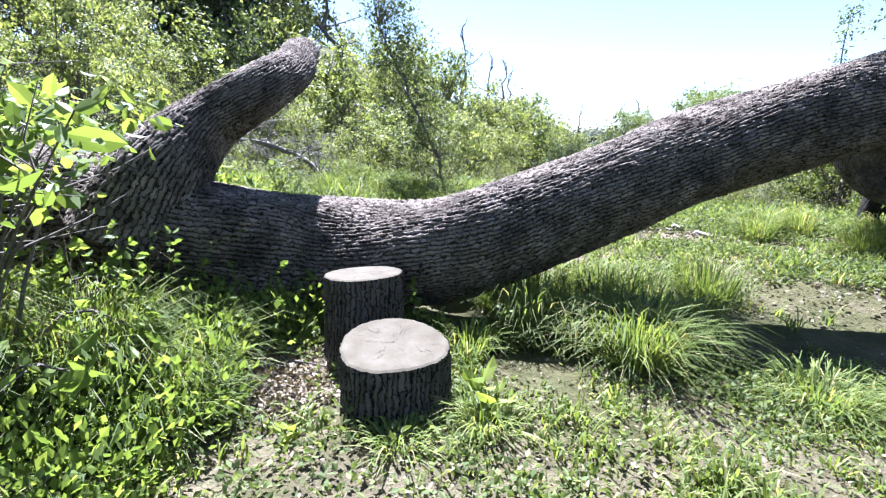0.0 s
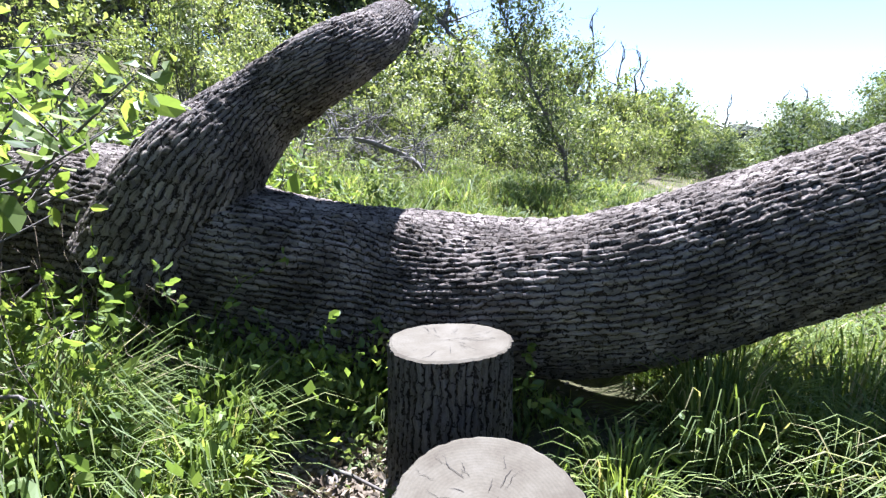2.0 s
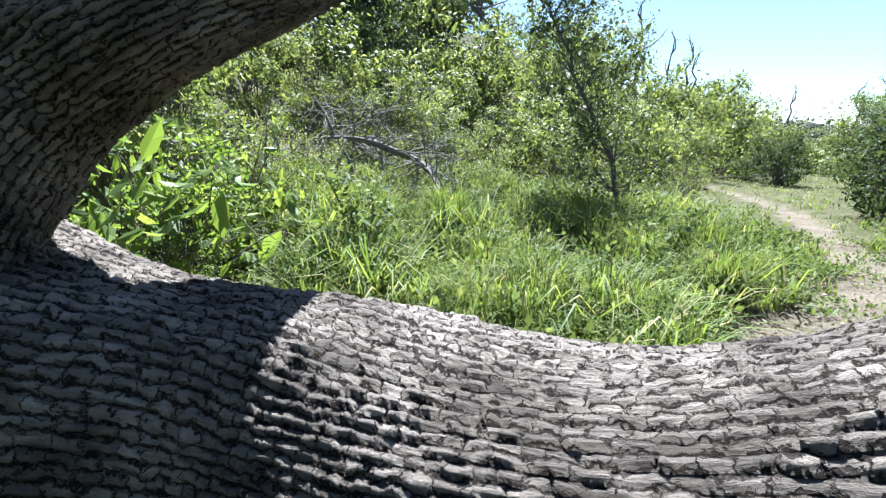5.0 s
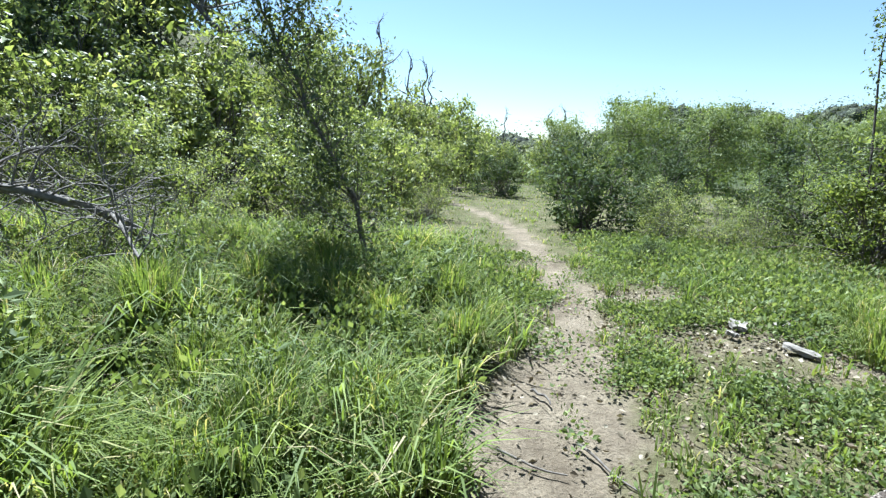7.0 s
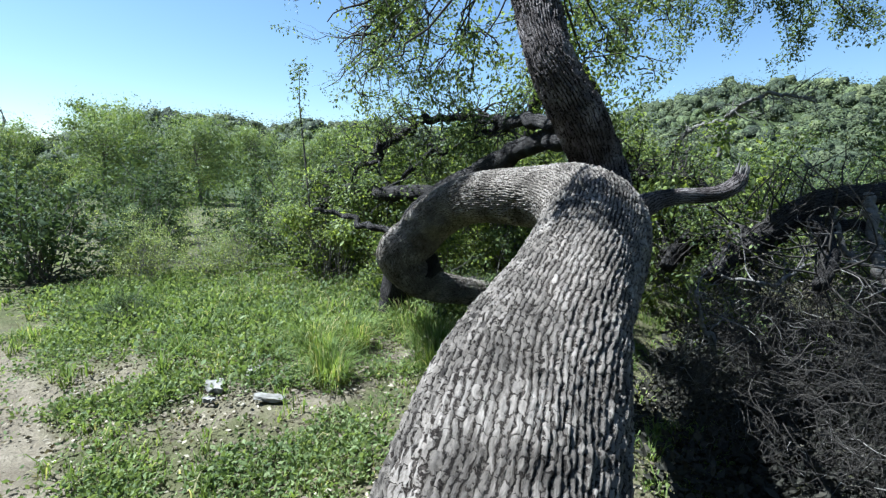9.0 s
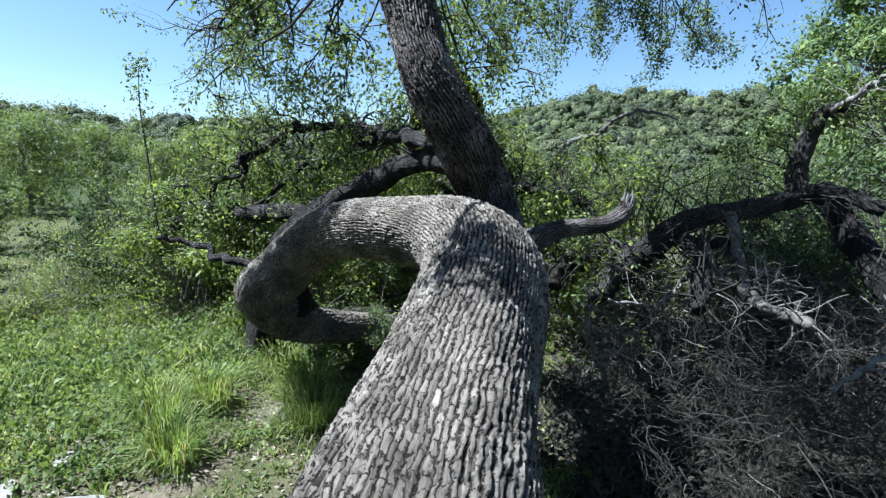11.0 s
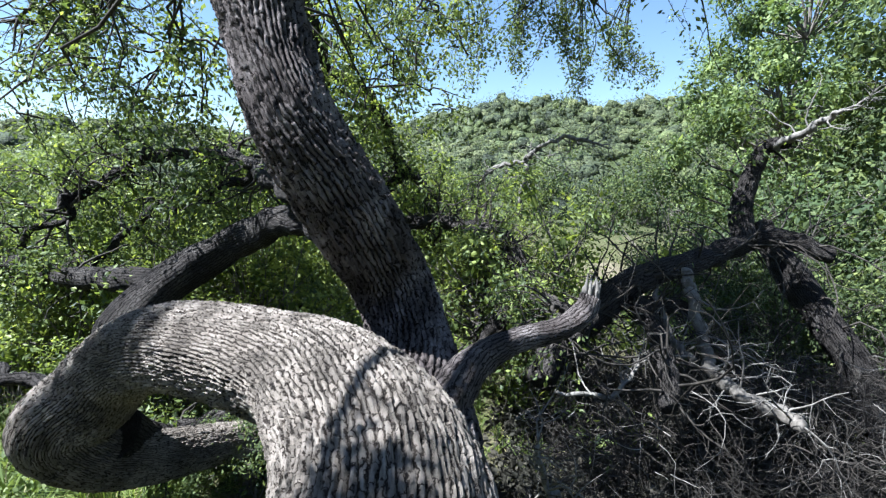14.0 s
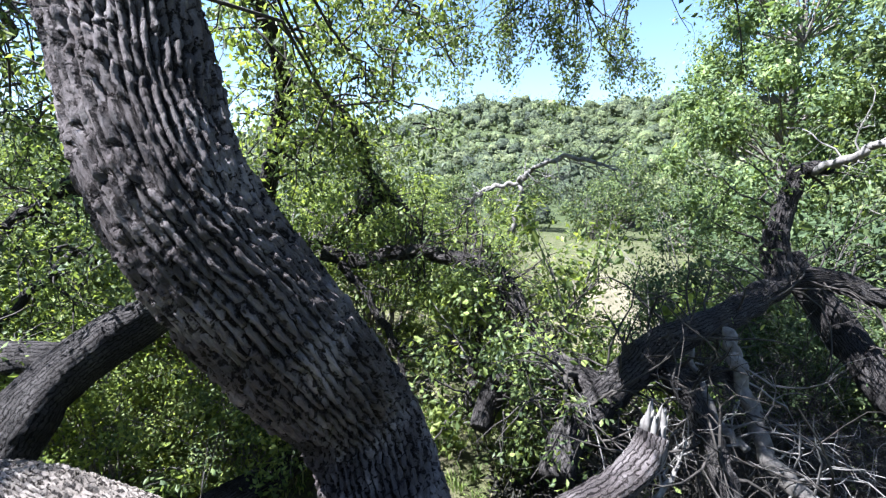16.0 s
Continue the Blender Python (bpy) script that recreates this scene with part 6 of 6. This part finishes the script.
for i, (x, y, sz, t) in enumerate(((3.21, 5.25, (0.13, 0.08, 0.06), 0.4), (2.83, 5.25, (0.17, 0.09, 0.045), 1.1), (3.0, 4.68, (0.06, 0.2, 0.035), 0.7), (2.7, 5.1, (0.06, 0.05, 0.03), 2.0), (3.6, 4.5, (0.06, 0.05, 0.03), 0.0))):
    stone(x, y, float(ground_z(x, y)) + 0.035, sz, 700 + i, t)


def stick(x0, y0, x1, y1, r, seed):
    rs = np.random.RandomState(seed)
    n = 7
    X, Y = np.linspace(x0, x1, n), np.linspace(y0, y1, n)
    p = np.stack([X, Y, ground_z(X, Y) + r * 0.9], 1) + rs.normal(0, 0.012, (n, 3)) * [1, 1, 0.4]
    j = Joined()
    j.tube(p, np.linspace(r, r * 0.5, n), 6)
    tagged(new("stick", j.mesh("stick", M_TWIG)), "short dark fallen stick on the ground", "stick", "fallen sticks")


for i, a in enumerate(((0.72, 4.18, 0.82, 4.0, 0.012), (0.16, 3.98, 0.26, 3.74, 0.012), (-0.9, 0.35, -0.45, 0.3, 0.01), (-0.95, 0.6, -0.6, 0.2, 0.008), (0.9, 3.6, 1.1, 3.2, 0.01), (0.4, 3.5, 0.75, 3.3, 0.009),
                       (2.2, 4.3, 2.6, 4.15, 0.01), (0.3, 4.3, 0.5, 4.1, 0.007), (-0.6, 0.15, -0.35, 0.35, 0.006), (1.6, 5.0, 1.9, 4.9, 0.008))):
    stick(*a, 750 + i)


# ---- far woods on the hills ----
def far_woods(name, n, r0, r1, size, mat, seed, az0=-180, az1=180, label="wooded hillside of low oak and juniper", leaves=46, rel=0.42, keep=None, core=False):
    rs = np.random.RandomState(seed)
    az = np.radians(rs.uniform(az0, az1, n))
    rr = np.sqrt(rs.uniform(r0 * r0, r1 * r1, n))
    x, y = rr * np.sin(az), rr * np.cos(az)
    if keep:
        ok = keep(x, y)
        x, y = x[ok], y[ok]
        n = len(x)
    s = size * rs.uniform(0.35, 1.5, n)
    c = np.stack([x, y, ground_z(x, y)], 1)
    d = rand_dirs(n * leaves, rs).reshape(n, leaves, 3)
    d[:, :, 2] = np.abs(d[:, :, 2]) * 0.95
    lob = 1 + 0.25 * np.sin(np.arctan2(d[:, :, 1], d[:, :, 0]) * 3 + np.arange(n)[:, None])
    pos = c[:, None] + d * (s[:, None, None] * lob[:, :, None] * rs.uniform(0.45, 0.92, (n, leaves, 1))) * np.array([1.0, 1.0, 1.15])
    along = d + rs.normal(0, 0.9, d.shape)
    L = np.repeat(s * rel, leaves) * rs.uniform(0.5, 1.4, n * leaves)
    me = leaves_mesh(name, pos.reshape(-1, 3), along.reshape(-1, 3), L, mat, rs, 0.7, 1, (d + [0, 0, 0.12]).reshape(-1, 3), 0.2)
    if core:
        k = n * 5
        ph = (1 + 5 ** 0.5) / 2
        iv = np.array([(-1, ph, 0), (1, ph, 0), (-1, -ph, 0), (1, -ph, 0), (0, -1, ph), (0, 1, ph), (0, -1, -ph), (0, 1, -ph), (ph, 0, -1), (ph, 0, 1), (-ph, 0, -1), (-ph, 0, 1)]) / 1.9
        it = np.array([(0, 11, 5), (0, 5, 1), (0, 1, 7), (0, 7, 10), (0, 10, 11), (1, 5, 9), (5, 11, 4), (11, 10, 2), (10, 7, 6), (7, 1, 8),
                       (3, 9, 4), (3, 4, 2), (3, 2, 6), (3, 6, 8), (3, 8, 9), (4, 9, 5), (2, 4, 11), (6, 2, 10), (8, 6, 7), (9, 8, 1)])
        o = rand_dirs(k, rs)
        o[:, 2] = np.abs(o[:, 2])
        sr = np.repeat(s, 5)
        cc = np.repeat(c, 5, 0) + o * (sr * rs.uniform(0.2, 0.62, k))[:, None]
        v = cc[:, None] + iv[None] * (sr * rs.uniform(0.2, 0.4, k))[:, None, None] * rs.uniform(0.7, 1.25, (k, 12, 1))
        cm = raw_mesh(name, v.reshape(-1, 3), None, (it[None] + np.arange(k)[:, None, None] * 12).reshape(-1, 3), mat, True)
        tagged(new(name, cm), "rounded leafy tree crowns packed on the far slopes", "woods", kind="stuff")
    return tagged(new(name, me), label, "woods", kind="stuff")


far_woods("far_woods", 1500, 70, 220, 4.2, M_FAR, 61, -5, 136, leaves=150, rel=0.1, core=True)
far_woods("far_woods", 800, 70, 220, 4.0, M_FARD, 69, -5, 136, "dark junipers scattered over the hillside", leaves=130, rel=0.11, core=True)
# trees added out of view, crowns solid, to darken the trunk's shaded front
far_woods("far_woods", 260, 14, 28, 4.6, M_LEAF_DARK, 64, 125, 300, "unseen dark wood added to hold sky light off the clearing", 300, 0.09, lambda x, y: (y < -13) & (x < 12), True)
far_woods("far_woods", 300, 26, 75, 1.5, M_FARY, 62, -40, 62, "fresh green scrub across the flat", 420, 0.09, lambda x, y: np.abs(x - 1.5 - 0.1 * (y - 15)) > 1.6)
far_woods("far_woods", 90, 40, 80, 2.6, M_FAR, 63, 62, 150, "green scrub beyond the clearing", 420, 0.09, core=True)
far_woods("far_woods", 90, 38, 80, 2.6, M_FARD, 70, 62, 150, "dark scrub beyond the clearing", 420, 0.09, core=True)
far_woods("far_woods", 1100, 78, 220, 3.2, M_FAR, 75, 58, 136, "packed low trees of the hillside", leaves=80, rel=0.12, core=True)
